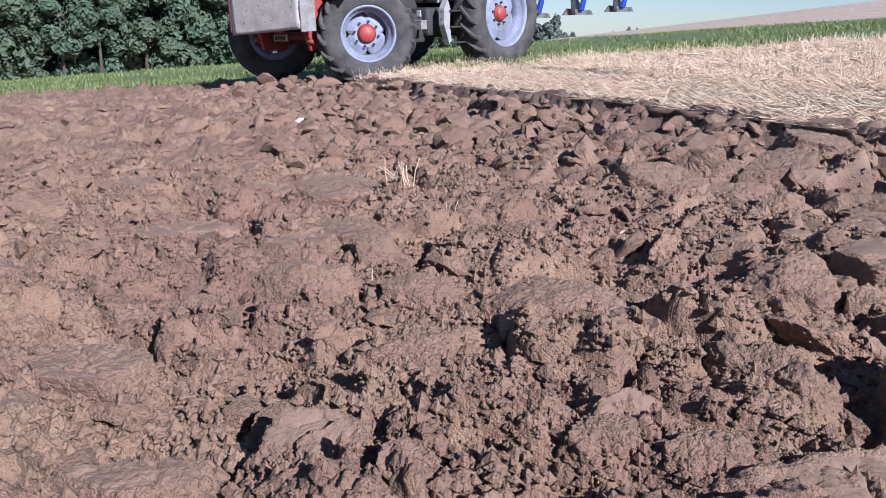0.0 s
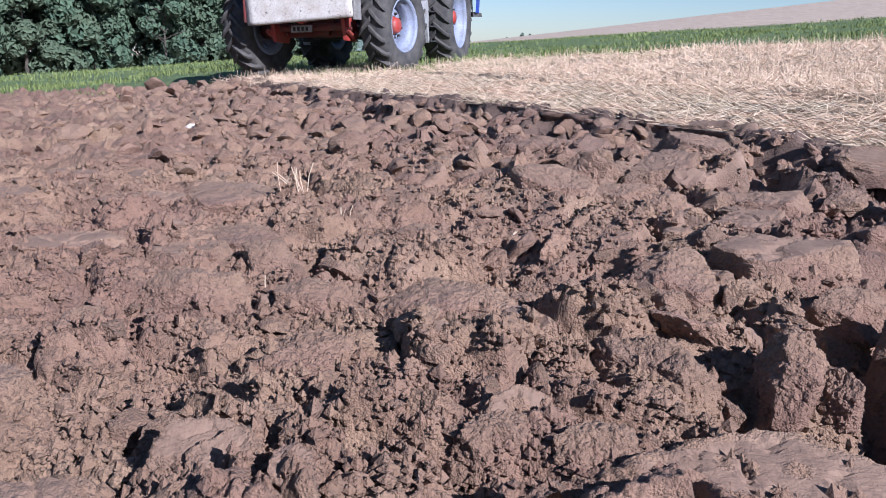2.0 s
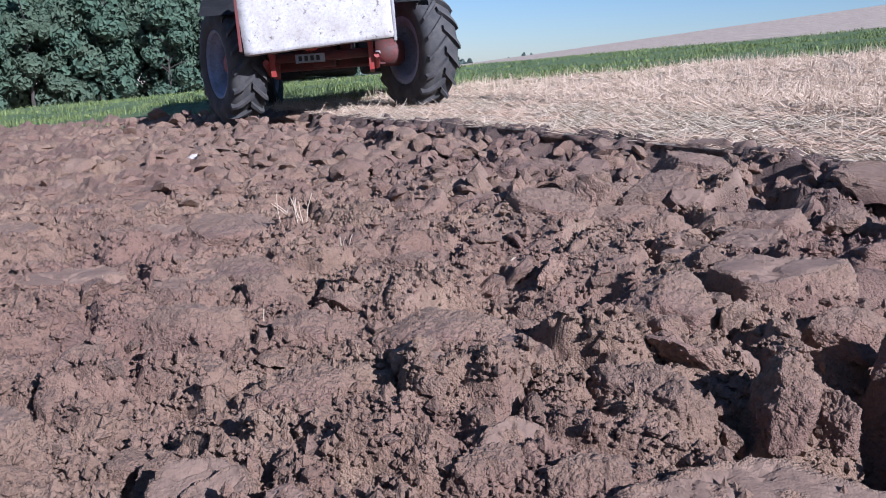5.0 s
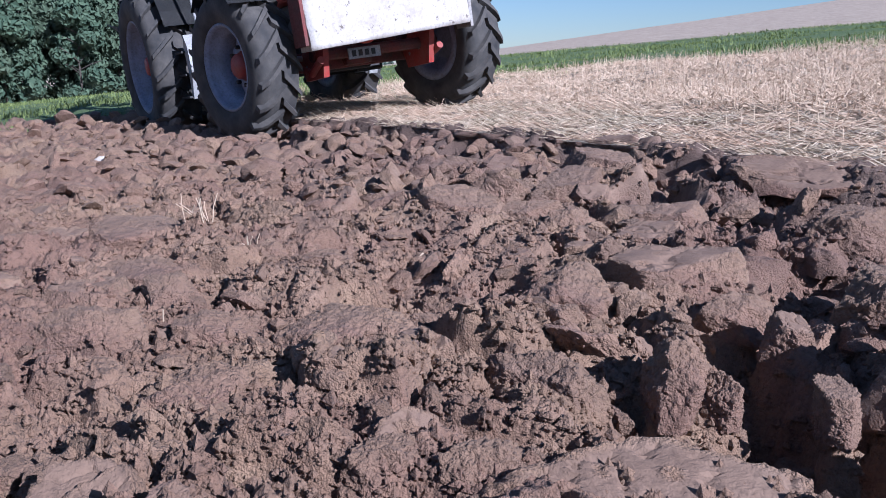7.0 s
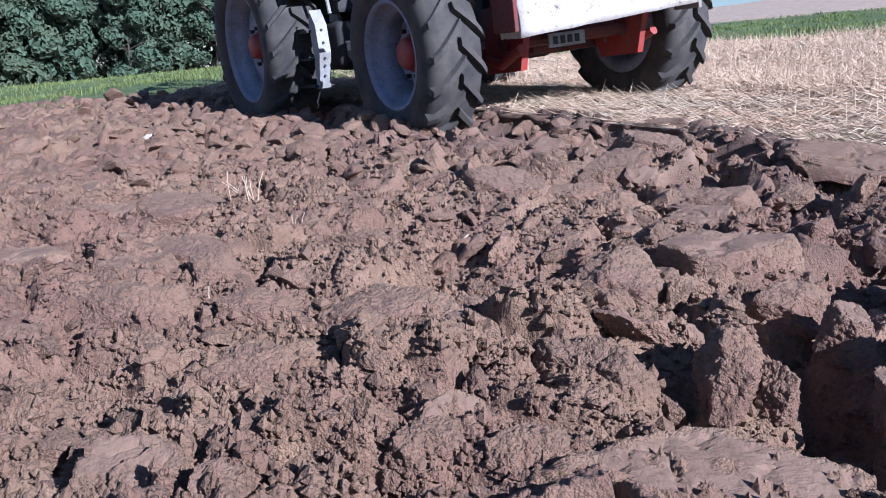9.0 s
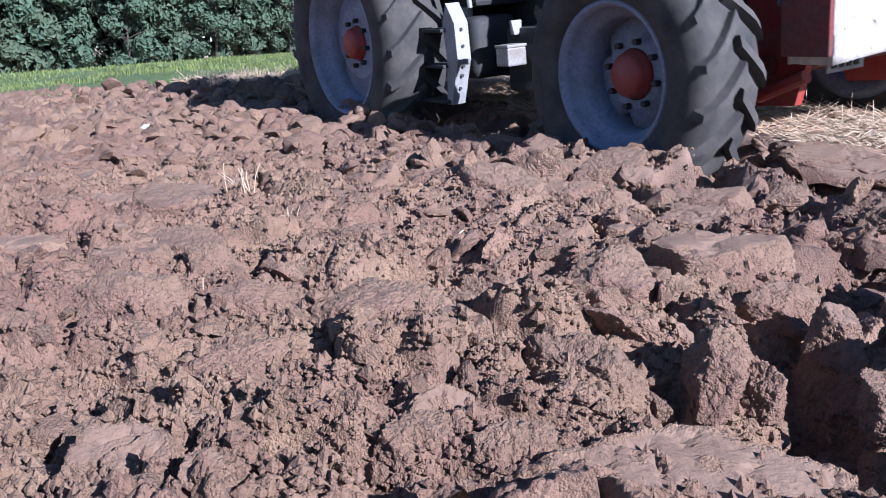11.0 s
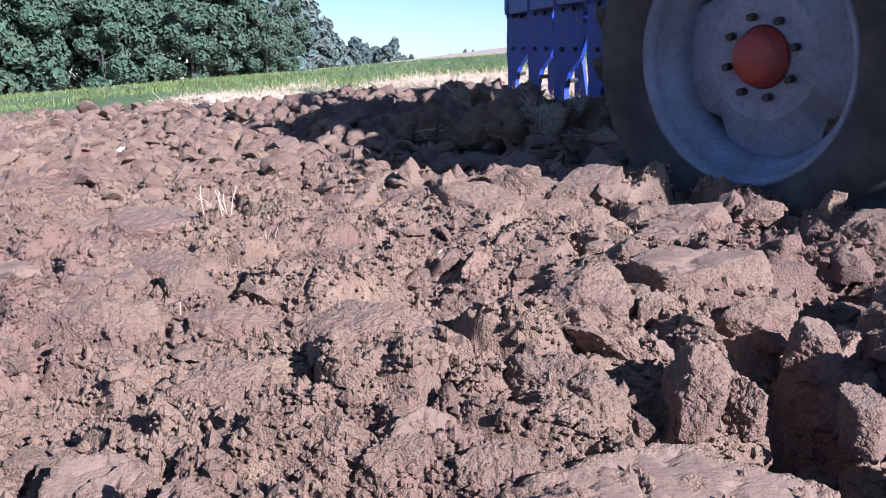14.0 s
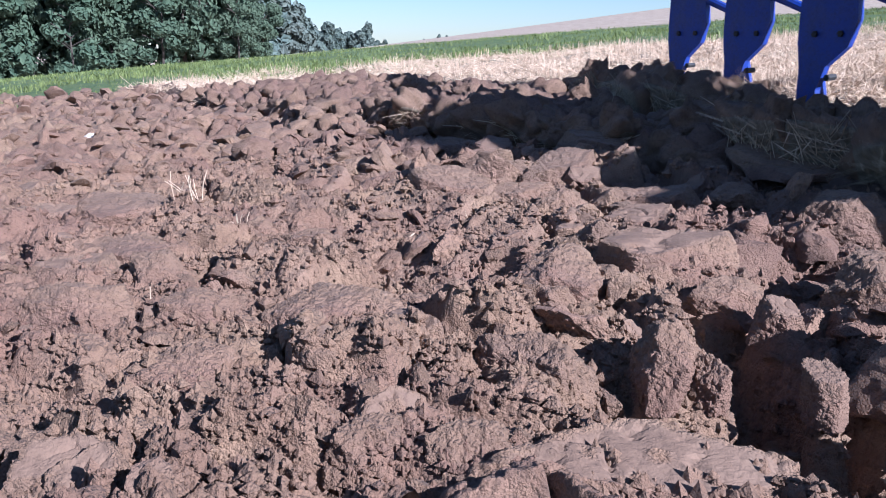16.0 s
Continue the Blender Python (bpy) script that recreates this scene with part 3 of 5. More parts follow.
# ---- woods beyond the field ----
def tree_mesh(seed, height, spread, leaves, size, mat, low=0.06):
    rng = np.random.default_rng(seed)
    # lobes of foliage up and down the stem
    lobes = []
    for i in range(26):
        h = low + (0.95 - low) * rng.random() ** 0.85
        w = spread * (0.42 + 0.58 * math.sin(math.pi * min(1, 0.18 + 0.86 * h))) * (1 - 0.55 * max(0, h - 0.7) / 0.3)
        a = rng.random() * 6.283
        r = w * (0.35 + 0.55 * rng.random())
        lobes.append((r * math.cos(a), r * math.sin(a), h * height, spread * (0.22 + 0.22 * rng.random())))
    lobes = np.array(lobes)
    pick = rng.integers(0, len(lobes), leaves)
    dirs = rng.normal(size=(leaves, 3))
    dirs /= np.linalg.norm(dirs, axis=1)[:, None]
    c = lobes[pick, :3] + dirs * (lobes[pick, 3] * (0.72 + 0.36 * rng.random(leaves)))[:, None] * np.array([1, 1, 0.85])
    c[:, 2] = np.maximum(c[:, 2], 0.02 * height)
    n = dirs + rng.normal(size=(leaves, 3)) * 0.28
    n /= np.linalg.norm(n, axis=1)[:, None]
    t = np.cross(n, rng.normal(size=(leaves, 3)))
    t /= np.linalg.norm(t, axis=1)[:, None]
    b = np.cross(n, t)
    s = (size * (0.55 + 0.9 * rng.random(leaves)))[:, None]
    k = 0.35 * s * n
    v = np.stack([c - t * s, c - b * s * 0.62 + k, c + t * s, c + b * s * 0.62 + k], 1).reshape(-1, 3)
    return mesh_of("crown", v, np.arange(4 * leaves).reshape(-1, 4), mat, False)


def trunk_bmesh(height, radius, seed):
    rng = random.Random(seed)
    bm = bmesh.new()
    pts = [Vector((0, 0, -1.0))]
    for i in range(1, 6):
        pts.append(Vector((rng.uniform(-0.12, 0.12) * i * 0.5, rng.uniform(-0.12, 0.12) * i * 0.5, height * 0.6 * i / 5)))
    for a, b, k in zip(pts, pts[1:], range(5)):
        tube([a, (a + b) / 2, b], radius * (1 - 0.16 * k), 8, bm)
    for i in range(9):
        h = height * rng.uniform(0.15, 0.72)
        w = rng.uniform(0, 6.283)
        out = height * rng.uniform(0.10, 0.2)
        base = Vector((0, 0, h))
        tip = base + Vector((out * math.cos(w), out * math.sin(w), out * rng.uniform(0.4, 1.0)))
        tube([base, (base + tip) / 2 + Vector((0, 0, 0.1)), tip], radius * 0.3, 6, bm)
    return bm


def make_tree(seed, height, spread, leaves, size, mat, label, group):
    t = empty("tree", label, "tree", group)
    part("trunk", trunk_bmesh(height, height * 0.014, seed), BARK, t)
    c = new("crown", tree_mesh(seed, height, spread, leaves, size, mat))
    c.parent = t
    return t


def build_woods():
    rng = random.Random(4)
    kinds = [make_tree(50 + i, h, w, 3300, 0.31, LEAF, lab, "trees of the wood") for i, (h, w, lab) in enumerate((
        (13.5, 3.4, "tall broadleaf tree with dense dark green crown"), (12.0, 3.9, "wide broadleaf tree in full summer leaf"),
        (14.5, 3.1, "slender tall tree with dark green leaves"), (10.5, 3.6, "rounded lower tree at the edge of the wood")))]
    first = set(kinds)
    def plant(ob, az, r, k=1.0, drop=0.0):
        x, y = r * math.sin(radians(az)), r * math.cos(radians(az))
        m = pose(x, y, float(terrain(x, y)) - drop, 0, 0, rng.uniform(0, 360)) @ Matrix.Diagonal((k, k, k * rng.uniform(0.92, 1.1), 1))
        if ob in first:
            first.discard(ob)
            ob.matrix_basis = m
            return
        made = copy_thing(ob, Matrix.Identity(4))
        made.matrix_basis = m
    az = -44.0
    while az < -9.3:
        top = np.interp(az, [-44, -30, -24, -17, -13, -10.5, -9], [1.12, 1.1, 1.04, 1.0, 0.95, 0.70, 0.5])
        plant(rng.choice(kinds), az, rng.uniform(116, 126), 1.2 * top * rng.uniform(0.82, 1.12))
        if rng.random() < 0.75:
            plant(rng.choice(kinds), az + 0.6, rng.uniform(131, 140), 1.25 * top * rng.uniform(0.98, 1.18))
        az += rng.uniform(0.85, 1.35)
    far = [make_tree(80 + i, h, w, 1500, 0.75, LEAF_HAZED, "distant broadleaf tree on the hill, haze put into its leaf colour", "distant trees") for i, (h, w) in enumerate(((11.0, 4.4), (9.0, 4.8), (12.5, 4.0)))]
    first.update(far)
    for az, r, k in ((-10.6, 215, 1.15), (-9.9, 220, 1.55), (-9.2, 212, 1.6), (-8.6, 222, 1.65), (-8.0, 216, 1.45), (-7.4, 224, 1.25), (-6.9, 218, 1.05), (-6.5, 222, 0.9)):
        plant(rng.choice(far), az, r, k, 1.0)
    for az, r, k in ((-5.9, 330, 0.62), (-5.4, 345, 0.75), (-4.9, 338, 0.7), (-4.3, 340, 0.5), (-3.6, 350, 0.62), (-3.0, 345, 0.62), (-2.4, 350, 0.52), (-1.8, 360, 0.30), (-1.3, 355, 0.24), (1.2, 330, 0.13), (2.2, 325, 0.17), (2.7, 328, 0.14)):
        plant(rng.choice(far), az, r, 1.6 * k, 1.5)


build_woods()


# ---- straw and grass ----
def strands(name, base, tip, width, mat, label, category, bend=None):
    """Thin three-sided straws from base to tip."""
    n = len(base)
    way = tip - base
    side = np.cross(way, np.array([0.3, 0.2, 1.0]) + 0.2 * np.random.default_rng(n).normal(size=(n, 3)))
    side /= np.linalg.norm(side, axis=1)[:, None] + 1e-9
    up = np.cross(side, way)
    up /= np.linalg.norm(up, axis=1)[:, None] + 1e-9
    w = width[:, None]
    ring = [side * w, (-0.5 * side + 0.87 * up) * w, (-0.5 * side - 0.87 * up) * w]
    v = np.stack([base + q for q in ring] + [tip + q * 0.5 for q in ring], 1)
    f = (np.array([[k, (k + 1) % 3, 3 + (k + 1) % 3, 3 + k] for k in range(3)])[None] + (6 * np.arange(n))[:, None, None]).reshape(-1, 4)
    return v.reshape(-1, 3), f


def in_band(x, y):
    s, d = along(x, y), across(x, y)
    return (s > PLOUGHED_FROM) & (s < PLOUGHED_TO) & (d < BAND)


def scatter_straw(rng, count, reach, standing):
    r = np.exp(rng.uniform(math.log(3.2), math.log(reach), count))
    a = np.radians(rng.uniform(-35, 44, count))
    x, y = r * np.sin(a), r * np.cos(a)
    ok = (across(x, y) > -0.06 + 0.1 * fbm(x * 3, y * 3, 99, 3)) & (turf(x, y) < 0.9 + 0.9 * fbm(x * 0.6, y * 0.6, 33)) & ~in_band(x, y)
    x, y, r = x[ok], y[ok], r[ok]
    n = len(x)
    z = terrain(x, y) + 0.02 * fbm(x * 2.2, y * 2.2, 5) + 0.05 * fbm(x * 0.3, y * 0.3, 9, 3) * smooth(2, 9, r)
    turn = rng.uniform(0, 6.283, n)
    if standing:
        h, lean = rng.uniform(0.05, 0.19, n), rng.normal(0, 0.6, n)
        way = np.stack([np.cos(turn) * np.sin(lean), np.sin(turn) * np.sin(lean), np.cos(lean)], 1) * h[:, None]
        base = np.stack([x, y, z - 0.02], 1)
    else:
        h, lift = rng.uniform(0.04, 0.17, n), np.abs(rng.normal(0.10, 0.28, n))
        way = np.stack([np.cos(turn), np.sin(turn), lift], 1) * h[:, None]
        base = np.stack([x, y, z + np.abs(rng.normal(0.0, 0.018, n))], 1)
    width = rng.uniform(0.0012, 0.0027, n) * (0.8 + r / 20.0)
    return strands("s", base, base + way, width, STRAW, "", "", rng.normal(0, 0.012, (n, 3)))


def build_straw():
    rng = np.random.default_rng(12)
    v1, f1 = scatter_straw(rng, 150000, 24, False)
    v2, f2 = scatter_straw(rng, 50000, 20, True)
    me = mesh_of("stubble_straw", np.concatenate([v1, v2]), np.concatenate([f1, f2 + len(v1)]), STRAW, False)
    tagged(new("stubble_straw", me), "dry pale straw and cut stubble lying on the field", "straw", kind="stuff")


build_straw()


def build_grass():
    rng = np.random.default_rng(21)
    n = 120000
    r = np.exp(rng.uniform(math.log(10.5), math.log(62), n))
    a = np.radians(rng.uniform(-42, 40, n))
    x, y = r * np.sin(a), r * np.cos(a)
    rag = 0.9 * fbm(x * 0.5, y * 0.5, 31, 4)
    g = smooth(-0.9, 0.7, turf(x, y) + rag) * smooth(60, 52, y + 0.8 * np.maximum(x, 0) + 2 * rag)
    ok = rng.random(n) < g * (0.45 + 0.55 * smooth(-0.5, 0.4, fbm(x * 0.7, y * 0.7, 44, 3)))
    x, y, r = x[ok], y[ok], r[ok]
    n = len(x)
    z = terrain(x, y) + 0.05 * fbm(x * 0.3, y * 0.3, 9, 3)
    h = rng.uniform(0.04, 0.13, n) * (0.35 + 1.15 * smooth(-0.4, 0.5, fbm(x * 0.5, y * 0.5, 47, 4))) * np.where(x < -2.5, 1.25, 1.0)
    turn, lean = rng.uniform(0, 6.283, n), rng.uniform(0.5, 1.8, n)
    w = rng.uniform(0.0022, 0.0045, n) * (0.6 + r / 14)
    out = np.stack([np.cos(turn), np.sin(turn), np.zeros(n)], 1)
    side = np.stack([-np.sin(turn), np.cos(turn), np.zeros(n)], 1) * w[:, None]
    base = np.stack([x, y, z - 0.02], 1)
    mid = base + np.array([0, 0, 0.6]) * h[:, None] + out * (0.25 * lean * h)[:, None]
    tip = base + np.array([0, 0, 1.0]) * (h * np.cos(lean * 0.8))[:, None] + out * (lean * h)[:, None]
    v = np.stack([base - side, base + side, mid + side * 0.8, mid - side * 0.8, tip + side * 0.12, tip - side * 0.12], 1).reshape(-1, 3)
    f = (np.array([[0, 1, 2, 3], [3, 2, 4, 5]])[None] + (6 * np.arange(n))[:, None, None]).reshape(-1, 4)
    tagged(new("grass", mesh_of("grass", v, f, BLADE, False)), "green uncut grass of the headland strip", "grass", kind="stuff")


build_grass()


# ---- the tractor: x ahead, y to its left, origin on the ground under the rear axle ----
WHEELBASE, TRACK_FRONT, TRACK_REAR = 2.57, 0.99, 1.06


def make_wheel(name, parent, radius, width, rim, lugs, side, at, inset):
    """A wheel turning on y; side +1 shows its outer face to +y."""
    w = new(name)
    w.empty_display_size = 0.1
    w.parent = parent
    w.matrix_basis = Matrix.Translation(at)
    h = width / 2
    body = radius - 0.045
    prof = [(rim, -h * 0.80), (rim + 0.03, -h * 0.97), ((rim + body) / 2, -h * 1.06), (body - 0.06, -h * 1.0), (body - 0.012, -h * 0.82), (body, -h * 0.4), (body + 0.004, 0),
            (body, h * 0.4), (body - 0.012, h * 0.82), (body - 0.06, h * 1.0), ((rim + body) / 2, h * 1.06), (rim + 0.03, h * 0.97), (rim, h * 0.80), (rim - 0.02, 0)]
    bm = lathe(prof + [prof[0]], 64, cap=False)
    part("tyre", bm, RUBBER, w, "black tyre caked with dry soil", shade=True)
    for s in (-1, 1):
        bm = bmesh.new()
        sweep = 0.62 * 2 * math.pi / lugs * 1.5
        inner, outer = [], []
        for k in range(6):
            u = k / 5
            y = s * h * (-0.06 + 1.06 * u)
            a = sweep * (1 - u)
            low = body - 0.02 - (0.06 * max(0, u - 0.75) / 0.25)
            top = radius - 0.045 * max(0, u - 0.7) / 0.3
            t = 0.022 / radius * (1.0 + 0.35 * (1 - u))
            for dest, r, q in ((inner, low, 1.35), (outer, top, 0.85)):
                dest.append([bm.verts.new((r * math.cos(a + e * t * q), y, r * math.sin(a + e * t * q))) for e in (-1, 1)])
        for k in range(5):
            bm.faces.new((outer[k][0], outer[k][1], outer[k + 1][1], outer[k + 1][0]))
            for e in (0, 1):
                bm.faces.new((inner[k][e], inner[k + 1][e], outer[k + 1][e], outer[k][e]))
        for k in (0, 5):
            bm.faces.new((inner[k][0], inner[k][1], outer[k][1], outer[k][0]))
        bmesh.ops.recalc_face_normals(bm, faces=bm.faces)
        one = part("lug", bm, RUBBER, w)
        for i in range(lugs):
            ob = one if i == 0 else new("lug", one.data)
            ob.parent = w
            ob.matrix_basis = Matrix.Rotation(-2 * math.pi * (i + (0.5 if s > 0 else 0.0)) / lugs, 4, "Y")
    o = side
    bm = lathe([(rim + 0.014, o * h * 0.80), (rim + 0.016, o * h * 0.90), (rim - 0.004, o * h * 0.92), (rim - 0.022, o * h * 0.72), (rim - 0.028, o * h * 0.50), (rim - 0.060, o * h * 0.42), (rim - 0.075, o * h * 0.16),
                (rim - 0.080, -o * h * 0.75), (rim - 0.03, -o * h * 0.85), (rim + 0.014, -o * h * 0.88), (rim + 0.004, -o * h * 0.3), (rim + 0.004, o * h * 0.5), (rim + 0.014, o * h * 0.80)], 64, cap=False)
    rm = part("rim", bm, RIM, w, "white painted steel rim with dust", shade=True)
    disc_r = rim - 0.076
    bm = bmesh.new()
    steps, outer, inner = 64, [], []
    for i in range(steps):
        a = 2 * math.pi * i / steps
        cut = 0.055 * max(0.0, math.cos(4 * a)) ** 6
        outer.append(bm.verts.new(((disc_r - cut) * math.cos(a), o * inset, (disc_r - cut) * math.sin(a))))
        inner.append(bm.verts.new((0.62 * disc_r * math.cos(a), o * (inset + 0.05), 0.62 * disc_r * math.sin(a))))
    for i in range(steps):
        bm.faces.new((outer[i], outer[(i + 1) % steps], inner[(i + 1) % steps], inner[i]))
    bm.faces.new(inner)
    bmesh.ops.recalc_face_normals(bm, faces=bm.faces)
    bmesh.ops.solidify(bm, geom=list(bm.faces), thickness=0.014)
    disc = part("disc", bm, RIM, w, "white dished wheel disc")
    part("hub", lathe([(0.0, o * (inset + 0.13)), (0.085, o * (inset + 0.125)), (0.105, o * (inset + 0.10)), (0.112, o * (inset + 0.06)), (0.125, o * (inset + 0.05))], 28), RED, w, "faded red hub cap", shade=True)
    for i in range(8):
        a = 2 * math.pi * i / 8 + 0.2
        part("wheel_nut", lathe([(0.0, 0.025), (0.016, 0.024), (0.017, -0.02), (0.0, -0.02)], 6), DARK, disc, m=Matrix.Translation((0.158 * math.cos(a), o * (inset + 0.065), 0.158 * math.sin(a))))
    return w


def build_tractor():
    t = empty("tractor", "red farm tractor with white rims and a pale ballast block", "tractor")
    wheels = {}
    for key, s in (("fl", 1), ("fr", -1)):
        wheels[key] = make_wheel("front_wheel", t, 0.645, 0.38, 0.345, 18, s, (WHEELBASE, s * TRACK_FRONT, 0.645), -0.05)
    for key, s in (("rl", 1), ("rr", -1)):
        wheels[key] = make_wheel("rear_wheel", t, 0.815, 0.46, 0.475, 21, s, (0, s * TRACK_REAR, 0.815), 0.01)
    # ballast block on the front linkage, its face chipped and stained
    bm = block(0.22, 1.48, 0.58, (3.33, 0, 1.00), 0.0)
    bmesh.ops.subdivide_edges(bm, edges=bm.edges, cuts=14, use_grid_fill=True)
    for v in bm.verts:
        k = noise.noise(v.co * 7) * 0.008 + noise.noise(v.co * 23) * 0.005
        v.co += Vector((k, k, 0.6 * k))
    bmesh.ops.rotate(bm, cent=(3.33, 0, 1.0), matrix=Matrix.Rotation(radians(3.0), 3, "X"), verts=bm.verts)
    blk = part("ballast_block", bm, CONCRETE, t, "pale weathered concrete ballast block with dark stains", shade=True)
    part("edge_strip", block(0.23, 0.03, 0.58, (3.33, 0.757, 1.0), 0.006), STEEL, blk)
    # right end coloured dark red, its shade put into the paint
    part("edge_strip", block(0.23, 0.03, 0.58, (3.33, -0.757, 1.0), 0.006), SHADED_RED, blk)
    for y in (-0.50, 0.50):
        bm = plate([(2.66, 0.62), (2.74, 0.44), (3.12, 0.46), (3.20, 0.74), (3.20, 1.12), (2.92, 1.16), (2.86, 0.98), (2.80, 0.72)], 0.05, Matrix.Translation((0, y, 0)))
        br = part("linkage_bracket", bm, RED, t, "red front linkage bracket")
        for px, pz in ((2.80, 0.56), (2.98, 0.60), (3.03, 0.92)):
            part("bolt", lathe([(0, 0.03), (0.018, 0.028), (0.018, -0.028), (0, -0.03)], 6), STEEL, br, m=Matrix.Translation((px, y, pz)))
        part("lower_link", tube([(2.7, y, 0.55), (2.95, y * 1.1, 0.50), (3.2, y * 1.12, 0.60)], 0.032), RED, t)
    part("cross_tube", tube([(2.98, -0.55, 0.64), (2.98, 0.55, 0.64)], 0.05), SHADED_RED, t)
    plt = part("marker_plate", block(0.015, 0.30, 0.09, (3.10, -0.12, 0.62), 0.003), STEEL, t, "small grey plate on the front linkage")
    for i, y in enumerate((-0.22, -0.16, -0.10, -0.04)):
        part("bar", block(0.006, 0.035, 0.05, (3.112, y, 0.62), 0.001), DARK, plt)
    part("marker_lamp", lathe([(0, 0.04), (0.035, 0.03), (0.045, 0.0), (0.04, -0.03), (0, -0.035)], 16, "X"), LAMP, t, "red marker lamp", Matrix.Translation((3.13, -0.10, 0.72)) @ Matrix.Diagonal((1, 1.6, 0.8, 1)), True)
    # front axle
    ax = part("front_axle", block(0.20, 1.34, 0.17, (WHEELBASE, 0, 0.60), 0.03, None, (0.8, 0.94)), SHADED_RED, t, "dull red front axle, coloured darker for shade")
    part("axle_pivot", block(0.40, 0.26, 0.26, (WHEELBASE - 0.02, 0, 0.66), 0.04), SHADED_RED, ax)
    for s in (-1, 1):
        part("planetary_hub", lathe([(0.0, -0.20), (0.13, -0.19), (0.15, -0.08), (0.15, 0.06), (0.10, 0.12), (0, 0.13)], 24), SHADED_RED, ax, m=Matrix.Translation((WHEELBASE, s * 0.74, 0.645)), shade=True)
        part("steering_ram", tube([(WHEELBASE + 0.14, s * 0.12, 0.62), (WHEELBASE + 0.15, s * 0.6, 0.64)], 0.025), STEEL, ax)
        bm = bmesh.new()
        ring = []
        for k in range(9):
            a = radians(40 + 95 * k / 8)
            ring.append([bm.verts.new((0.70 * math.cos(a) , y, 0.70 * math.sin(a))) for y in (-0.20, 0.20)])
        for a, b in zip(ring, ring[1:]):
            bm.faces.new((a[0], a[1], b[1], b[0]))
        bmesh.ops.solidify(bm, geom=list(bm.faces), thickness=0.02)
        part("front_mudguard", bm, DARK, t, "dark plastic front mudguard", Matrix.Translation((WHEELBASE - 0.05, s * TRACK_FRONT, 0.66)))
    # frame, engine, hood
    part("engine_block", block(1.7, 0.58, 0.66, (1.55, 0, 0.82), 0.04), DARK, t)
    part("gearbox", block(1.1, 0.5, 0.62, (0.15, 0, 0.80), 0.06), DARK, t)
    part("rear_axle", tube([(0, -0.85, 0.815), (0, 0.85, 0.815)], 0.15, 16), DARK, t)
    part("frame_rail", block(1.2, 0.10, 0.2, (2.35, 0.24, 0.78), 0.02), SHADED_RED, t)
    part("frame_rail", block(1.2, 0.10, 0.2, (2.35, -0.24, 0.78), 0.02), SHADED_RED, t)
    bm = block(1.75, 0.80, 0.72, (2.12, 0, 1.50), 0.09, None, (0.95, 0.82))
    hood = part("hood", bm, RED, t, "glossy red engine hood", shade=True)
    part("grille", block(0.03, 0.56, 0.5, (3.0, 0, 1.42), 0.02), DARK, hood)
    for s in (-1, 1):
        part("side_grille", block(0.6, 0.02, 0.16, (2.35, s * 0.372, 1.66), 0.01), DARK, hood)
        part("headlamp", block(0.04, 0.18, 0.10, (3.015, s * 0.20, 1.72), 0.02), SILVER, hood)
    part("exhaust", tube([(1.95, -0.36, 1.6), (1.95, -0.38, 2.2), (1.93, -0.38, 2.75)], 0.05, 14), STEEL, t)
    # cab
    cab = part("cab_floor", block(1.35, 1.45, 0.16, (0.25, 0, 1.08), 0.03), DARK, t)
    for x in (-0.42, 0.92):
        for s in (-1, 1):
            part("pillar", tube([(x, s * 0.72, 1.1), (x * 0.93, s * 0.72, 1.8), (x * 0.88, s * 0.68, 2.48)], 0.035, 8), DARK, t)
    part("roof", block(1.55, 1.5, 0.22, (0.22, 0, 2.60), 0.08, None, (0.88, 0.88)), CREAM, t, "pale cab roof", shade=True)
    for s in (-1, 1):
        g = part("side_window", plate([(-0.38, 1.2), (0.86, 1.2), (0.80, 2.46), (-0.34, 2.46)], 0.008, Matrix.Translation((0, s * 0.715, 0))), GLASS, t)
        # rear mudguards
        bm = bmesh.new()
        ring = []
        for k in range(13):
            a = radians(22 + 130 * k / 12)
            ring.append([bm.verts.new((0.90 * math.cos(a), y, 0.815 + 0.90 * math.sin(a))) for y in (s * 0.62, s * 1.14)])
        for a, b in zip(ring, ring[1:]):
            bm.faces.new((a[0], a[1], b[1], b[0]))
        bmesh.ops.solidify(bm, geom=list(bm.faces), thickness=0.025)
        part("rear_mudguard", bm, DARK, t, "dark rear mudguard")
        # steps: two slanting cheeks with treads between them
        steps = part("cab_step", plate([(1.03, 1.04), (1.11, 0.92), (1.12, 0.70), (1.02, 0.42), (0.97, 0.42), (1.00, 0.70), (0.98, 0.92)], 0.10, Matrix.Translation((0, s * 0.98, 0))), SILVER, t, "pale grey drilled side plate of the cab steps")
        part("step_cheek", plate([(0.70, 1.00), (0.75, 0.92), (0.76, 0.68), (0.71, 0.42), (0.66, 0.42), (0.69, 0.68), (0.66, 0.92)], 0.012, Matrix.Translation((0, s * 0.98, 0))), DARK, steps)
        for hx, hz in ((1.115, 0.88), (1.12, 0.78), (1.112, 0.66), (1.09, 0.60), (1.06, 0.52)):
            part("hole", lathe([(0, 0.006), (0.011, 0.005), (0.011, -0.005), (0, -0.006)], 8, "X"), DARK, steps, m=Matrix.Translation((hx, s * 0.985, hz)))
        for z in (0.44, 0.66, 0.88):
            part("tread", block(0.30, 0.18, 0.022, (0.86, s * 0.98, z), 0.006), DARK, steps)
        part("hand_rail", tube([(1.05, s * 0.86, 1.0), (1.02, s * 0.88, 1.4), (1.0, s * 0.84, 1.8)], 0.016, 8), SILVER, t)
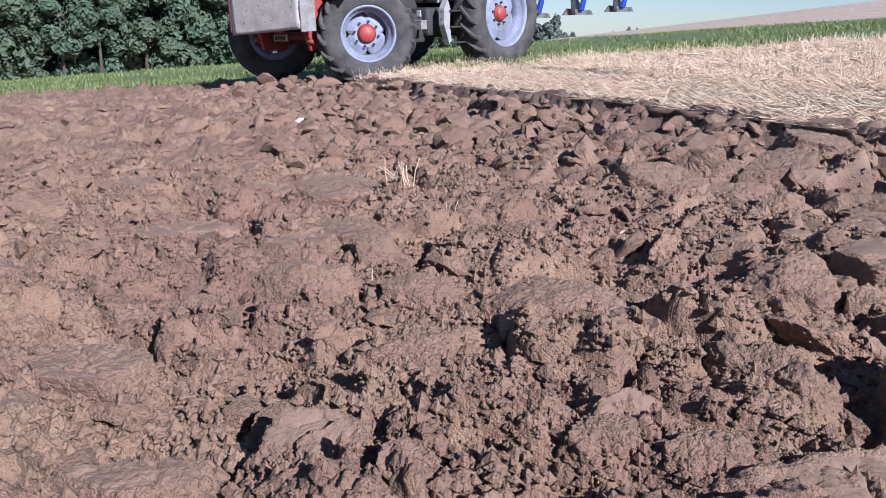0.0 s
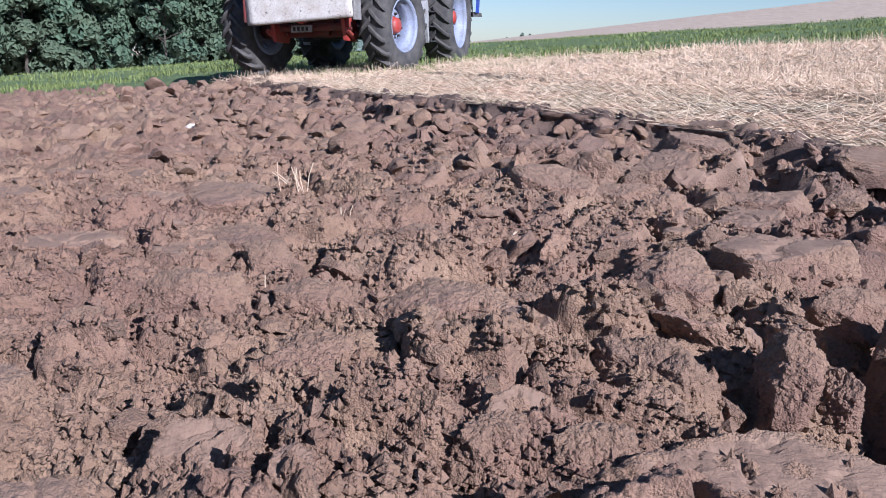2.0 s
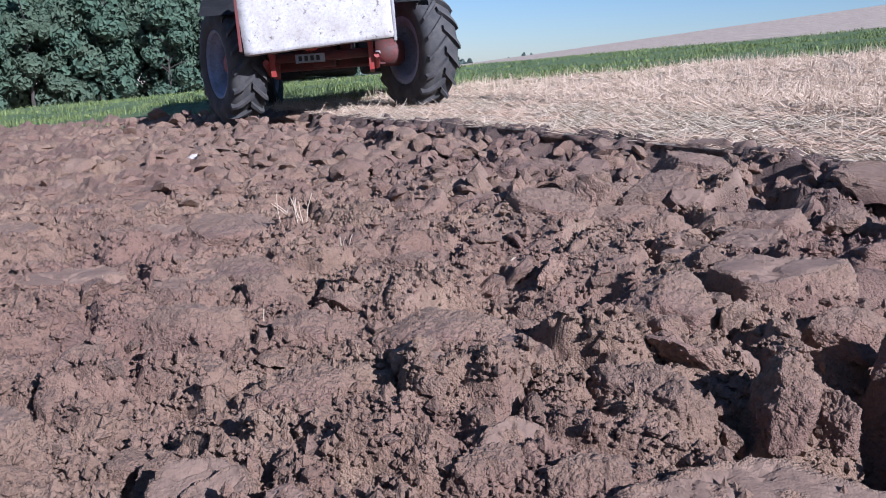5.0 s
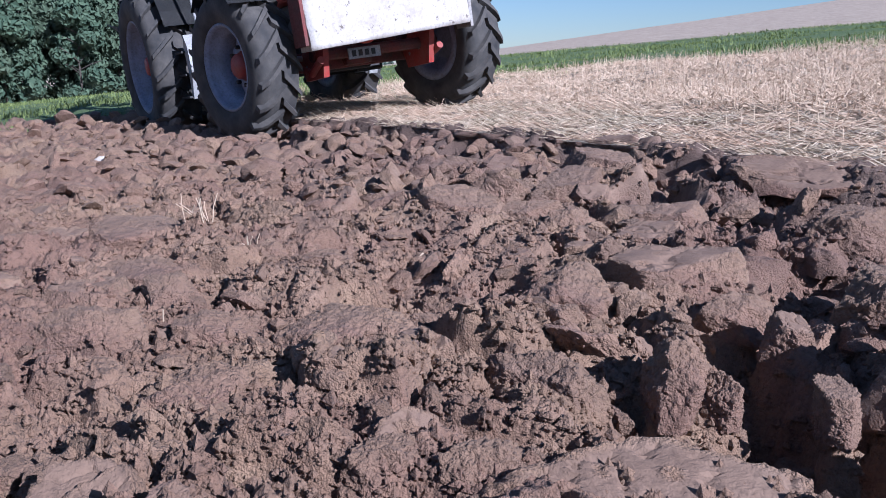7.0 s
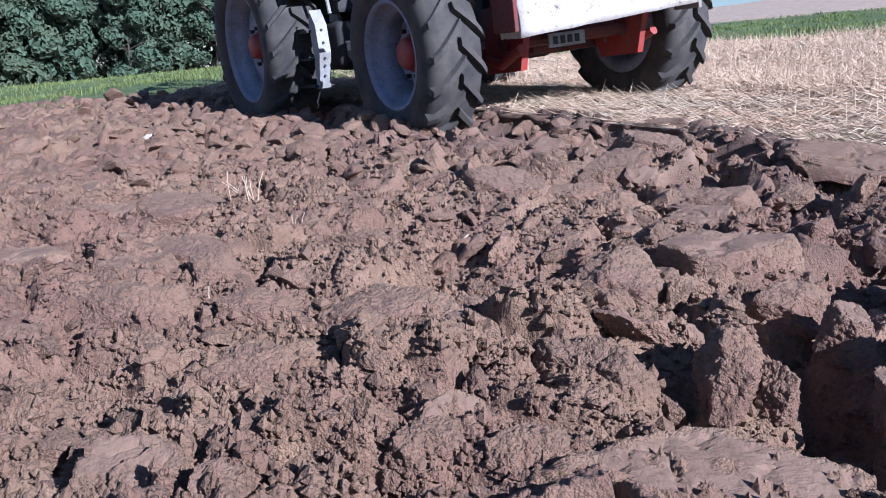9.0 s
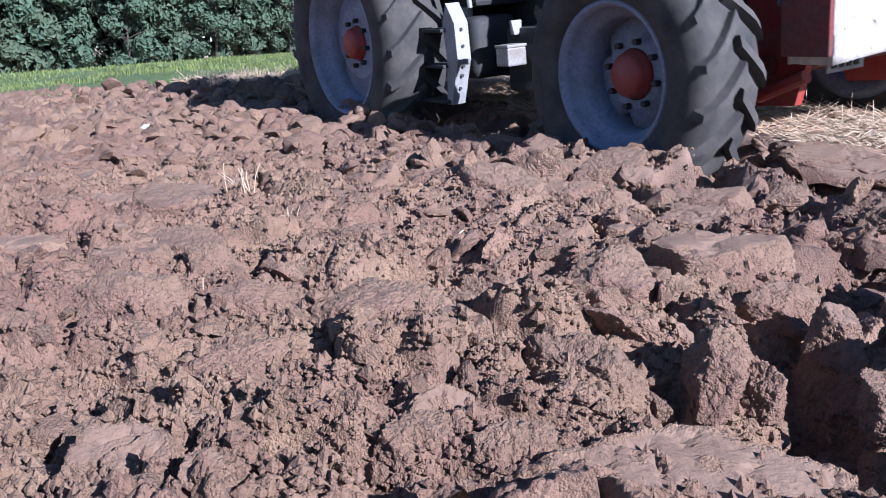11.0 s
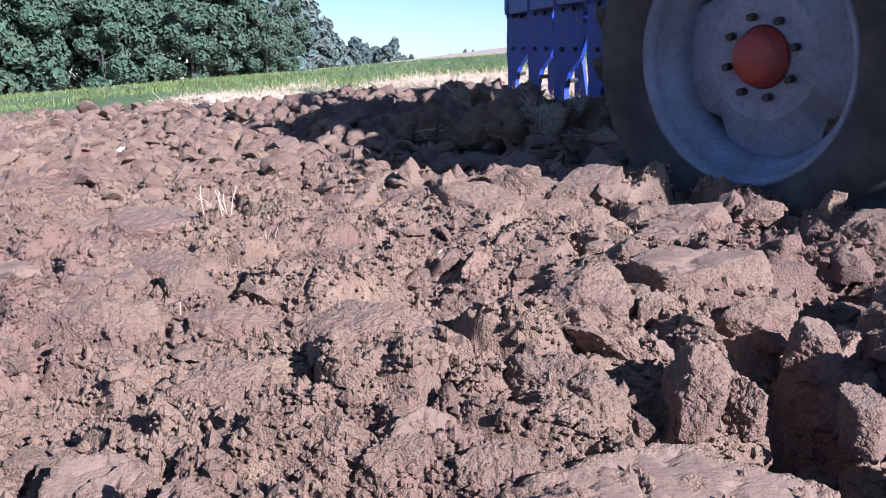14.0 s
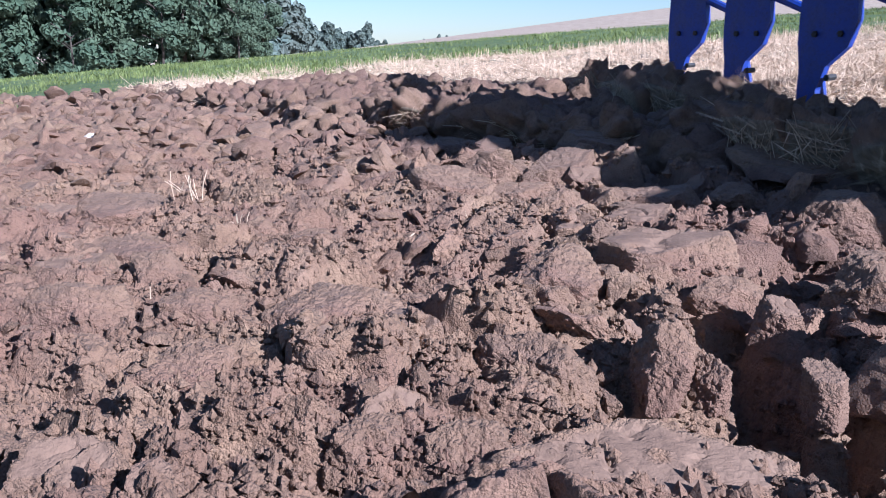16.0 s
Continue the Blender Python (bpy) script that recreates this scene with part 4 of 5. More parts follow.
        tank = part("fuel_tank", block(0.62, 0.36, 0.40, (0.86 if s > 0 else 0.62, s * 0.58, 0.74), 0.06), DARK, t, "dark plastic fuel tank", shade=True)
        part("filler_cap", lathe([(0, 0.05), (0.05, 0.045), (0.055, 0), (0.05, -0.02)], 16, "Z"), SILVER, tank, m=Matrix.Translation((0.7, s * 0.66, 0.96)))
        part("battery_box", block(0.80, 0.30, 0.40, (1.52, s * 0.50, 0.66), 0.03), DARK, t, "dark box beneath the cab")
        box = part("tool_box", block(0.12, 0.14, 0.11, (1.36, s * 0.80, 0.70), 0.010), STEEL, t, "light grey metal box beside the engine")
        part("box_lid", block(0.13, 0.15, 0.018, (1.36, s * 0.80, 0.763), 0.005), STEEL, box)
        part("lamp_bracket", block(0.04, 0.06, 0.09, (1.24, s * 0.66, 0.86), 0.01, None, (0.6, 1.4)), SILVER, t)
        part("mirror_arm", tube([(0.95, s * 0.7, 2.3), (1.05, s * 1.0, 2.3), (1.05, s * 1.12, 2.1)], 0.012, 6), DARK, t)
        part("mirror", block(0.04, 0.18, 0.30, (1.05, s * 1.14, 1.98), 0.02), DARK, t)
    for x, z, n in ((-0.46, 1.75, 0), (0.98, 1.8, 0)):
        part("end_window", block(0.01, 1.3, 1.25, (x * 0.93, 0, z + 0.05), 0.0), GLASS, t)
    part("seat", block(0.45, 0.5, 0.12, (0.05, 0, 1.5), 0.04), DARK, t)
    part("seat_back", block(0.12, 0.48, 0.6, (-0.18, 0, 1.8), 0.05), DARK, t)
    part("lower_link", tube([(-0.35, -0.36, 0.55), (-0.75, -0.40, 0.56), (-1.1, -0.42, 0.6)], 0.035), STEEL, t)
    part("lower_link", tube([(-0.35, 0.36, 0.55), (-0.75, 0.40, 0.56), (-1.1, 0.42, 0.6)], 0.035), STEEL, t)
    part("top_link", tube([(-0.3, 0, 1.1), (-1.1, 0, 1.25)], 0.03), STEEL, t)
    return t, wheels


tractor, wheels = build_tractor()


# ---- the reversible plough, in the tractor's axes; its origin at the linkage, on the ground ----
BODIES = ((-2.05, 0.02), (-2.85, 0.42), (-3.65, 0.82), (-4.45, 1.22))    # along the tractor's way and across it, from its middle


def build_plough():
    p = empty("plough", "blue reversible plough with four pairs of bodies", "plough")
    part("headstock", block(0.25, 0.8, 0.9, (-1.2, 0, 0.95), 0.04, None, (0.7, 0.6)), BLUE, p)
    part("turnover_shaft", tube([(-1.2, 0, 1.1), (-1.75, 0, 1.2)], 0.10, 16), BLUE, p)
    a, b = Vector((-1.65, -0.18, 1.22)), Vector((-4.75, 1.37, 1.22))
    way = (b - a).normalized()
    turn = way.to_track_quat("X", "Z").to_matrix()
    part("beam", block((b - a).length, 0.16, 0.16, (a + b) / 2, 0.02, turn), BLUE, p, "blue square plough beam")
    for x, y in BODIES:
        for up in (-1, 1):
            m = Matrix.Translation((x, y, 1.17)) @ Matrix.Diagonal((1, 1, -1.17 * up, 1))
            # leg: broad plate narrowing to the foot
            leg = part("leg", plate([(-0.17, 0.05), (0.17, 0.05), (0.16, -0.10), (0.17, -0.24), (0.12, -0.36), (0.0, -0.45), (-0.05, -0.56), (-0.04, -0.76), (0.06, -0.96), (-0.04, -0.98), (-0.14, -0.80), (-0.165, -0.60), (-0.16, -0.46), (-0.175, -0.34), (-0.17, -0.20), (-0.16, -0.10)], 0.05), BLUE, p, "blue plough leg plate", m)
            for bx, bz in ((-0.06, -0.05), (0.06, -0.05), (0.08, -0.30), (-0.07, -0.30), (0.02, -0.50)):
                part("bolt", lathe([(0, 0.045), (0.016, 0.043), (0.016, -0.043), (0, -0.045)], 6), DARK, leg, m=Matrix.Translation((bx, 0, bz)))
            # mouldboard: a twisted shell that throws to the tractor's right
            bm = bmesh.new()
            n, k = 12, 8
            grid = []
            for i in range(n):
                u = i / (n - 1)
                row = []
                for j in range(k):
                    v = j / (k - 1)
                    bend = 0.9 * u * (0.2 + 0.8 * v)
                    row.append(bm.verts.new((0.30 - 0.60 * u + 0.05 * v, -0.02 - 0.42 * u * (0.35 + 0.65 * v * v) - 0.10 * v * math.sin(bend), -1.02 + 0.36 * v * (1 - 0.15 * u) + 0.12 * u * u * v)))
                grid.append(row)
            for i in range(n - 1):
                for j in range(k - 1):
                    bm.faces.new((grid[i][j], grid[i + 1][j], grid[i + 1][j + 1], grid[i][j + 1]))
            bmesh.ops.solidify(bm, geom=list(bm.faces), thickness=0.014)
            part("mouldboard", bm, SHARE, p, "scoured steel mouldboard", m, True)
            part("share", plate([(0.42, -1.02), (0.30, -0.92), (-0.30, -0.98), (-0.34, -1.05)], 0.02, Matrix.Translation((0, -0.06, 0)) @ Matrix.Rotation(radians(-14), 4, "Z")), SHARE, p, "bright worn plough share", m)
            part("skimmer", plate([(0.42, -0.35), (0.50, -0.35), (0.56, -0.62), (0.48, -0.72), (0.42, -0.62)], 0.03), BLUE, p, "", m)
            part("skimmer_arm", tube([(0.1, 0.0, -0.08), (0.44, 0.0, -0.2), (0.46, 0.0, -0.4)], 0.028), BLUE, p, "", m)
    wheel = new("depth_wheel")
    wheel.parent = p
    wheel.matrix_basis = Matrix.Translation((-2.3, 2.15, 0.70))
    part("tyre", lathe([(0.16, -0.08), (0.24, -0.10), (0.30, -0.085), (0.325, -0.04), (0.325, 0.04), (0.30, 0.085), (0.24, 0.10), (0.16, 0.08), (0.16, -0.08)], 36), RUBBER, wheel, "small worn tyre", shade=True)
    part("rim", lathe([(0.0, -0.03), (0.10, -0.02), (0.165, -0.07), (0.165, 0.07), (0.10, 0.03), (0.0, 0.05)], 28), RED, wheel, "red rim", shade=True)
    part("wheel_arm", tube([(-2.5, 0.3, 1.2), (-2.4, 1.7, 1.2), (-2.3, 2.02, 0.75)], 0.05), BLUE, p)
    return p


plough = build_plough()


# ---- clods ----
def crumble(p, off, amount):
    """A push along the outward way that makes soil crumbly: lumps, crumbs, grains."""
    d1 = noise.voronoi(p * 30 + off)[0]
    d2 = noise.voronoi(p * 75 + off)[0]
    return amount * (0.026 * noise.noise(p * 9 + off) + 0.016 * noise.noise(p * 21 + off) + 0.055 * min(0.20, d1[1] - d1[0]) - 0.008 + 0.034 * min(0.20, d2[1] - d2[0]))


BALLS = {}


def ball(detail):
    """Points and triangles of an even sphere."""
    if detail not in BALLS:
        bm = bmesh.new()
        bmesh.ops.create_icosphere(bm, subdivisions=detail, radius=1.0)
        BALLS[detail] = np.array([v.co[:] for v in bm.verts]), np.array([[v.index for v in f.verts] for f in bm.faces])
        bm.free()
    return BALLS[detail]


def clod_shape(seed, size, lean, tip, slab, detail, middle=0.0):
    """A broken lump: torn flat faces with keen edges, some of them smeared, the others crumbling into grains. Points, triangles, smear."""
    rng = np.random.default_rng(seed)
    way, tris = ball(detail)
    size = np.array(size, dtype=float)
    faces = [((-lean, -tip, 1.0), 1.0 / math.sqrt(1 + lean * lean + tip * tip), slab), ((0, 0, -1.0), 1.0, 0.0)]
    turn = rng.uniform(0, 6.283)
    sides = int(rng.integers(5, 8))
    for i in range(sides):
        q = turn + 6.283 * (i + rng.uniform(-0.3, 0.3)) / sides
        faces.append(((math.cos(q), math.sin(q), rng.uniform(-0.15, 0.5)), rng.uniform(0.80, 1.08), float(rng.choice([0, 0, 0, 0.7 * slab]))))
    for i in range(7):
        q = rng.uniform(0, 6.283)
        faces.append(((math.cos(q), math.sin(q), rng.uniform(-0.3, 1.6 if slab < 0.5 else 0.3)), rng.uniform(0.84, 1.06) if slab < 0.5 else rng.uniform(0.95, 1.15), float(rng.choice([0, 0, 0.8 * slab]))))
    normal = np.array([q[0] for q in faces])
    normal /= np.linalg.norm(normal, axis=1)[:, None]
    bent = way + (0.05 if slab < 0.5 else 0.12) * np.stack([swell(way * 2.3 + seed, 11), swell(way * 2.3 + seed, 12), swell(way * 2.3 + seed, 13)], 1)
    bent /= np.linalg.norm(bent, axis=1)[:, None]
    reach = np.maximum(bent @ normal.T / np.array([q[1] for q in faces]), 0)
    p = bent / (np.sum(reach ** 70, axis=1) ** (1 / 70))[:, None]
    order = np.sort(reach, axis=1)
    calm = np.array([q[2] for q in faces])[np.argmax(reach, axis=1)] * smooth(0.0, 0.10, order[:, -1] - order[:, -2])
    p = p * size
    out = p / size ** 2
    out /= np.linalg.norm(out, axis=1)[:, None]
    calm = calm * smooth(-0.85, -0.45, swell(p / 0.05 + seed, 21))
    coarse = min(0.022, max(0.010, 0.22 * float(np.max(size))))
    shift = p + 3.7 * seed
    wob = shift + 0.16 * coarse * np.stack([swell(shift / (0.5 * coarse), 5), swell(shift / (0.5 * coarse), 6), swell(shift / (0.5 * coarse), 7)], 1)
    push = 0.62 * coarse * (0.45 - grains(wob / coarse, 31)[0]) + 0.35 * coarse * swell(shift / (2.6 * coarse), 33)
    if detail > 3:
        push = push + 0.30 * coarse * (0.45 - grains(wob / (0.45 * coarse), 32)[0])
    p = p + out * (push * (1 - 0.93 * calm) + 0.10 * size[2] * calm * swell(shift / 0.09, 34))[:, None]
    crack = grains(np.stack([shift[:, 0], shift[:, 1], 0 * shift[:, 0]], 1) / (0.05 + 0.4 * float(np.max(size))) + 0.2 * np.stack([swell(shift / 0.03, 8), swell(shift / 0.03, 9), 0 * push], 1), 41)[1]
    p = p - out * (0.014 * np.exp(-crack / 0.05) * calm * min(1.0, float(np.max(size)) / 0.1))[:, None]
    p[:, 2] += middle
    return p, tris, calm


def clod_mesh(shape, wet):
    p, tris, calm = shape
    me = mesh_of("clod", p, tris, SOIL, False)
    give(me, "slab", calm)
    give(me, "wet", np.full(len(p), wet))
    return me


def scatter_clods(rng, count, near, far, taken):
    """Places for clods, larger and denser beside the furrow: x, y, half length, freshness."""
    made = []
    for _ in range(count * 14):
        if len(made) >= count:
            break
        r = math.exp(rng.uniform(math.log(near), math.log(far))) if far < 4 else math.sqrt(rng.uniform(near ** 2, far ** 2))
        az = radians(rng.uniform(-40, 34))
        x, y = r * math.sin(az), r * math.cos(az)
        d = float(across(x, y))
        if d > -0.05 or y > float(headland(x)) - 0.3:
            continue
        fresh = float(smooth(-2.6, -0.6, np.float64(d)))
        if rng.random() > 0.15 + 0.85 * fresh:
            continue
        half = min(0.11, max(0.018, rng.lognormvariate(math.log(0.034 + 0.022 * fresh), 0.48)))
        cell = (int(x // 0.25), int(y // 0.25))
        if any(math.hypot(x - q[0], y - q[1]) < 0.62 * (half + q[2]) for i in (-1, 0, 1) for j in (-1, 0, 1) for q in taken.get((cell[0] + i, cell[1] + j), ())):
            continue
        taken.setdefault(cell, []).append((x, y, half))
        made.append((x, y, half, fresh))
    return made


def build_clods():
    rng = random.Random(9)
    taken = {}
    # the ones that stand out, and the pair added for shade
    for i, (x, y, rx, ry, turn, height, lean, tip, slab) in enumerate(BLOCKS):
        r = math.hypot(x, y)
        d = float(across(x, y))
        tall = (height + 0.07) / 2
        ob = new("clod", clod_mesh(clod_shape(i + 1, (rx, ry, tall), lean, tip, slab, 6 if r < 1.75 else 5, height - tall), 0.0 if slab > 0.85 else 0.1 + 0.35 * float(smooth(-1.5, -0.3, np.float64(d)))))
        ob.parent = soil
        ob.matrix_basis = pose(x, y, float(terrain(x, y)), 0, 0, turn)
        taken.setdefault((int(x // 0.25), int(y // 0.25)), []).append((x, y, 0.8 * max(rx, ry)))
    # broken pieces that lie every way
    def kinds(seed, count, detail):
        return [clod_shape(seed + i, (0.06, rng.uniform(0.5, 0.9) * 0.06, rng.uniform(0.25, 0.6) * 0.06), rng.uniform(-0.4, 0.4), rng.uniform(-0.4, 0.5), (0.9, 0.0, 0.0, 0.7, 0.0)[i % 5], detail) for i in range(count)]
    fine, plain, coarse, far = kinds(60, 12, 5), kinds(90, 14, 4), kinds(120, 14, 3), kinds(150, 12, 2)
    def lie(x, y, half, fresh, z):
        k = half / 0.06
        return pose(x, y, z + (0.12 * fresh - 0.14) * half, rng.gauss(0, 26), rng.gauss(0, 26), HEADING + rng.gauss(0, 60)) @ Matrix.Diagonal((k, k, k, 1))
    meshes = {(id(g), w): [clod_mesh(q, w) for q in g] for g in (fine, plain) for w in (0.08, 0.3)}
    spots = scatter_clods(rng, 150, 1.0, 2.4, taken) + scatter_clods(rng, 105, 2.4, 3.9, taken)
    heights = soil_heights([q[0] for q in spots], [q[1] for q in spots])
    for (x, y, half, fresh), z in zip(spots, heights):
        group = fine if half > 0.055 and y < 2.6 else plain
        ob = new("clod", rng.choice(meshes[id(group), 0.3 if fresh * rng.random() > 0.4 else 0.08]))
        ob.parent = soil
        ob.matrix_basis = lie(x, y, half, fresh, float(z))
    # those past counting
    v, f, smear, wet, start = [], [], [], [], 0
    spots = scatter_clods(rng, 260, 1.0, 3.9, taken) + scatter_clods(rng, 1300, 3.9, 7.0, taken) + scatter_clods(rng, 1100, 7.0, 12.5, taken)
    heights = soil_heights([q[0] for q in spots], [q[1] for q in spots])
    for (x, y, half, fresh), z in zip(spots, heights):
        p, tris, calm = rng.choice(coarse if y < 5.2 else far)
        m = np.array(lie(x, y, half * (1 + 0.03 * y), fresh, float(z)))
        v.append(p @ m[:3, :3].T + m[:3, 3])
        f.append(tris + start)
        smear.append(calm)
        wet.append(np.full(len(p), 0.3 if fresh * rng.random() > 0.4 else 0.08))
        start += len(p)
    me = mesh_of("small_clods", np.concatenate(v), np.concatenate(f), SOIL, False)
    give(me, "slab", np.concatenate(smear))
    give(me, "wet", np.concatenate(wet))
    tagged(new("small_clods", me), "small broken clods of brown soil all over the ploughing", "soil", kind="stuff")


build_clods()


def build_crumbs():
    """Loose crumbs strewn over the clods, too many to count."""
    rng = np.random.default_rng(77)
    base = np.array([(1, 0, 0), (-1, 0, 0), (0, 1, 0), (0, -1, 0), (0, 0, 1), (0, 0, -1)], dtype=float)
    faces = np.array([(a, b, c) if (a + b + c) % 2 else (a, c, b) for a in (0, 1) for b in (2, 3) for c in (4, 5)])
    n = 42000
    r = np.exp(rng.uniform(math.log(1.0), math.log(5), n))
    a = np.radians(rng.uniform(-40, 34, n))
    x, y = r * np.sin(a), r * np.cos(a)
    ok = (across(x, y) < -0.03) & (y < headland(x) - 0.3)
    x, y, r = x[ok], y[ok], r[ok]
    n = len(x)
    z = soil_heights(x, y)
    size = np.clip(np.exp(rng.normal(math.log(0.0046), 0.5, n)), 0.002, 0.015) * (1 + 0.14 * r)
    v = base[None] * (1 + 0.25 * rng.normal(size=(n, len(base), 1))) * size[:, None, None] * rng.uniform(0.6, 1.2, (n, 1, 3))
    v = v + np.stack([x, y, z + size * 0.6], 1)[:, None]
    me = mesh_of("soil_crumbs", v.reshape(-1, 3), (faces[None] + (len(base) * np.arange(n))[:, None, None]).reshape(-1, 3), SOIL, False)
    give(me, "slab", np.zeros(n * len(base)))
    give(me, "wet", np.full(n * len(base), 0.05))
    tagged(new("soil_crumbs", me), "loose crumbs of brown soil strewn over the clods", "soil", kind="stuff")


build_crumbs()


# ---- what lies in the soil: stones, straw tufts ----
def build_bits():
    rng = random.Random(31)
    def stone(x, y, s, label):
        bm = bmesh.new()
        bmesh.ops.create_icosphere(bm, subdivisions=3, radius=1)
        for v in bm.verts:
            v.co *= 1 + 0.25 * noise.noise(v.co * 1.4 + Vector((x, y, 0)) * 3)
            v.co.z *= 0.6
        ob = tagged(part("stone", bm, STONE, None, "", None, True), label, "stone")
        ob.matrix_basis = pose(x, y, soil_height(x, y) + 0.25 * s, 10, -12, rng.uniform(0, 360)) @ Matrix.Diagonal((s * 1.3, s, s, 1))
    stone(-2.20, 6.22, 0.042, "pale field stone lying on the ploughed soil")
    stone(-0.25, 8.6, 0.03, "small pale stone among the clods")
    def tuft(x, y, n, tall, label):
        ob = tagged(new("straw_tuft"), label, "straw", "straws in the soil")
        ob.matrix_basis = pose(x, y, soil_height(x, y), 0, 0, rng.uniform(0, 360))
        for i in range(n):
            bm = bmesh.new()
            a, l = rng.uniform(0, 6.28), rng.uniform(0.1, 0.9)
            px, py = rng.uniform(-0.07, 0.07), rng.uniform(-0.04, 0.04)
            h = tall * rng.uniform(0.5, 1.0)
            b = Vector((px, py, -0.02))
            t = b + Vector((math.cos(a) * h * l, math.sin(a) * h * l, h * (1 - 0.5 * l)))
            tube([b, (b + t) / 2 + Vector((0.004, 0.002, 0.006)), t], 0.0016, 5, bm)
            part("straw", bm, STRAW, ob)
    tuft(-0.74, 3.02, 9, 0.13, "upright bundle of pale straw stuck in the soil")
    tuft(-0.52, 2.98, 5, 0.07, "few pale straws leaning in the soil")
    for x, y in ((0.02, 2.72), (0.40, 2.62), (0.52, 2.38), (0.33, 1.92), (-0.2, 3.4), (0.75, 1.33), (0.25, 3.0), (1.1, 3.6), (-0.62, 2.1), (-1.2, 2.4), (0.9, 4.6)):
        tuft(x, y, rng.choice((1, 2, 3)), rng.uniform(0.05, 0.09), "single straws lying on the clods")


build_bits()


# ---- the stubble strip that the plough turns over, slice by slice ----
def slice_mesh(seed, long, wide, thick):
    """A piece of field: stubble on top, torn and crumbling everywhere else."""
    bm = bmesh.new()
    bmesh.ops.create_cube(bm, size=2.0)
    bmesh.ops.subdivide_edges(bm, edges=bm.edges, cuts=9, use_grid_fill=True)
    off = Vector((seed * 1.7, seed * 0.9, seed * 2.3))
    tops = {f.index for f in bm.faces if f.calc_center_median().z > 0.999}
    for v in bm.verts:
        q = v.co.copy()
        top = q.z > 0.999
        m = max(abs(q.x), abs(q.y), 1e-6)
        k = max(1e-3, (abs(q.x / m) ** 16 + abs(q.y / m) ** 16) ** 0.0625)
        u, w = q.x / k, q.y / k
        belly = 1 - 0.30 * max(0.0, -q.z) ** 2
        p = Vector((u * long / 2 * belly, w * wide / 2 * belly, q.z * thick / 2))
        if q.z < 0:
            p.z *= 1 - 0.35 * m * m
        if not top:
            p += Vector((u, w, min(0.0, q.z))).normalized() * (0.07 * noise.noise(p * 8 + off) + 0.045 * noise.noise(p * 19 + off) + crumble(p, off, 1.6))
            p.z = min(p.z, thick / 2 - 0.004)
        else:
            p.z += 0.010 * noise.noise(p * 9 + off)
        v.co = p
    me = bpy.data.meshes.new("furrow_slice")
    bm.to_mesh(me)
    count = len(bm.faces)
    bm.free()
    me.materials.append(SOIL)
    me.materials.append(GROUND)
    me.polygons.foreach_set("material_index", [1 if i in tops else 0 for i in range(count)])
    me.polygons.foreach_set("use_smooth", np.full(count, True))
    give(me, "wet", [0.30] * len(me.vertices))
    give(me, "slab", [0.0] * len(me.vertices))
    return me


def slice_straw(seed, long, wide, thick, count=110):
    rng = np.random.default_rng(seed)
    x, y = rng.uniform(-long / 2, long / 2, count), rng.uniform(-wide / 2, wide / 2, count)
    turn, lift = rng.uniform(0, 6.283, count), np.abs(rng.normal(0.08, 0.26, count))
    h = rng.uniform(0.05, 0.15, count)
    base = np.stack([x, y, np.full(count, thick / 2) + rng.uniform(0, 0.015, count)], 1)
    way = np.stack([np.cos(turn), np.sin(turn), lift], 1) * h[:, None]
    v, f = strands("s", base, base + way, rng.uniform(0.0016, 0.0028, count), STRAW, "", "")
    return mesh_of("straw", v, f, STRAW, False)


SLICE_LONG, SLICE_WIDE, SLICE_THICK = 0.30, 0.27, 0.17
FURROWS = 6


def build_slices():
    shapes = [(slice_mesh(400 + i, SLICE_LONG * 1.15, SLICE_WIDE * 1.15, SLICE_THICK), slice_straw(500 + i, SLICE_LONG, SLICE_WIDE, SLICE_THICK)) for i in range(6)]
    rng = random.Random(17)
    made = []
    count = int((PLOUGHED_TO - PLOUGHED_FROM) / SLICE_LONG)
    for row in range(FURROWS):
        for i in range(count):
            s = PLOUGHED_FROM + SLICE_LONG * (i + 0.5)
            d = 0.02 + SLICE_WIDE * (row + 0.5)
            me, straw = rng.choice(shapes)
            ob = tagged(new("furrow_slice", me), "slab of stubble ground that the plough turns over", "soil", "furrow slices")
            st = new("straw", straw)
            st.parent = ob
            made.append((ob, row, s, d, rng.uniform(-30, 30), rng.uniform(160, 200), rng.uniform(-0.04, 0.07), rng.uniform(-30, 30)))
    return made


slices = build_slices()


def field_pose(s, d, z, roll=0.0, pitch=0.0, turn=0.0):
    """A pose by the furrow's own axes: along it, across it, height."""
    x, y = EDGE[0] + s * FX - d * FY, EDGE[1] + s * FY + d * FX
    return pose(x, y, z, 0, 0, HEADING + turn) @ pose(0, 0, 0, roll, pitch, 0)


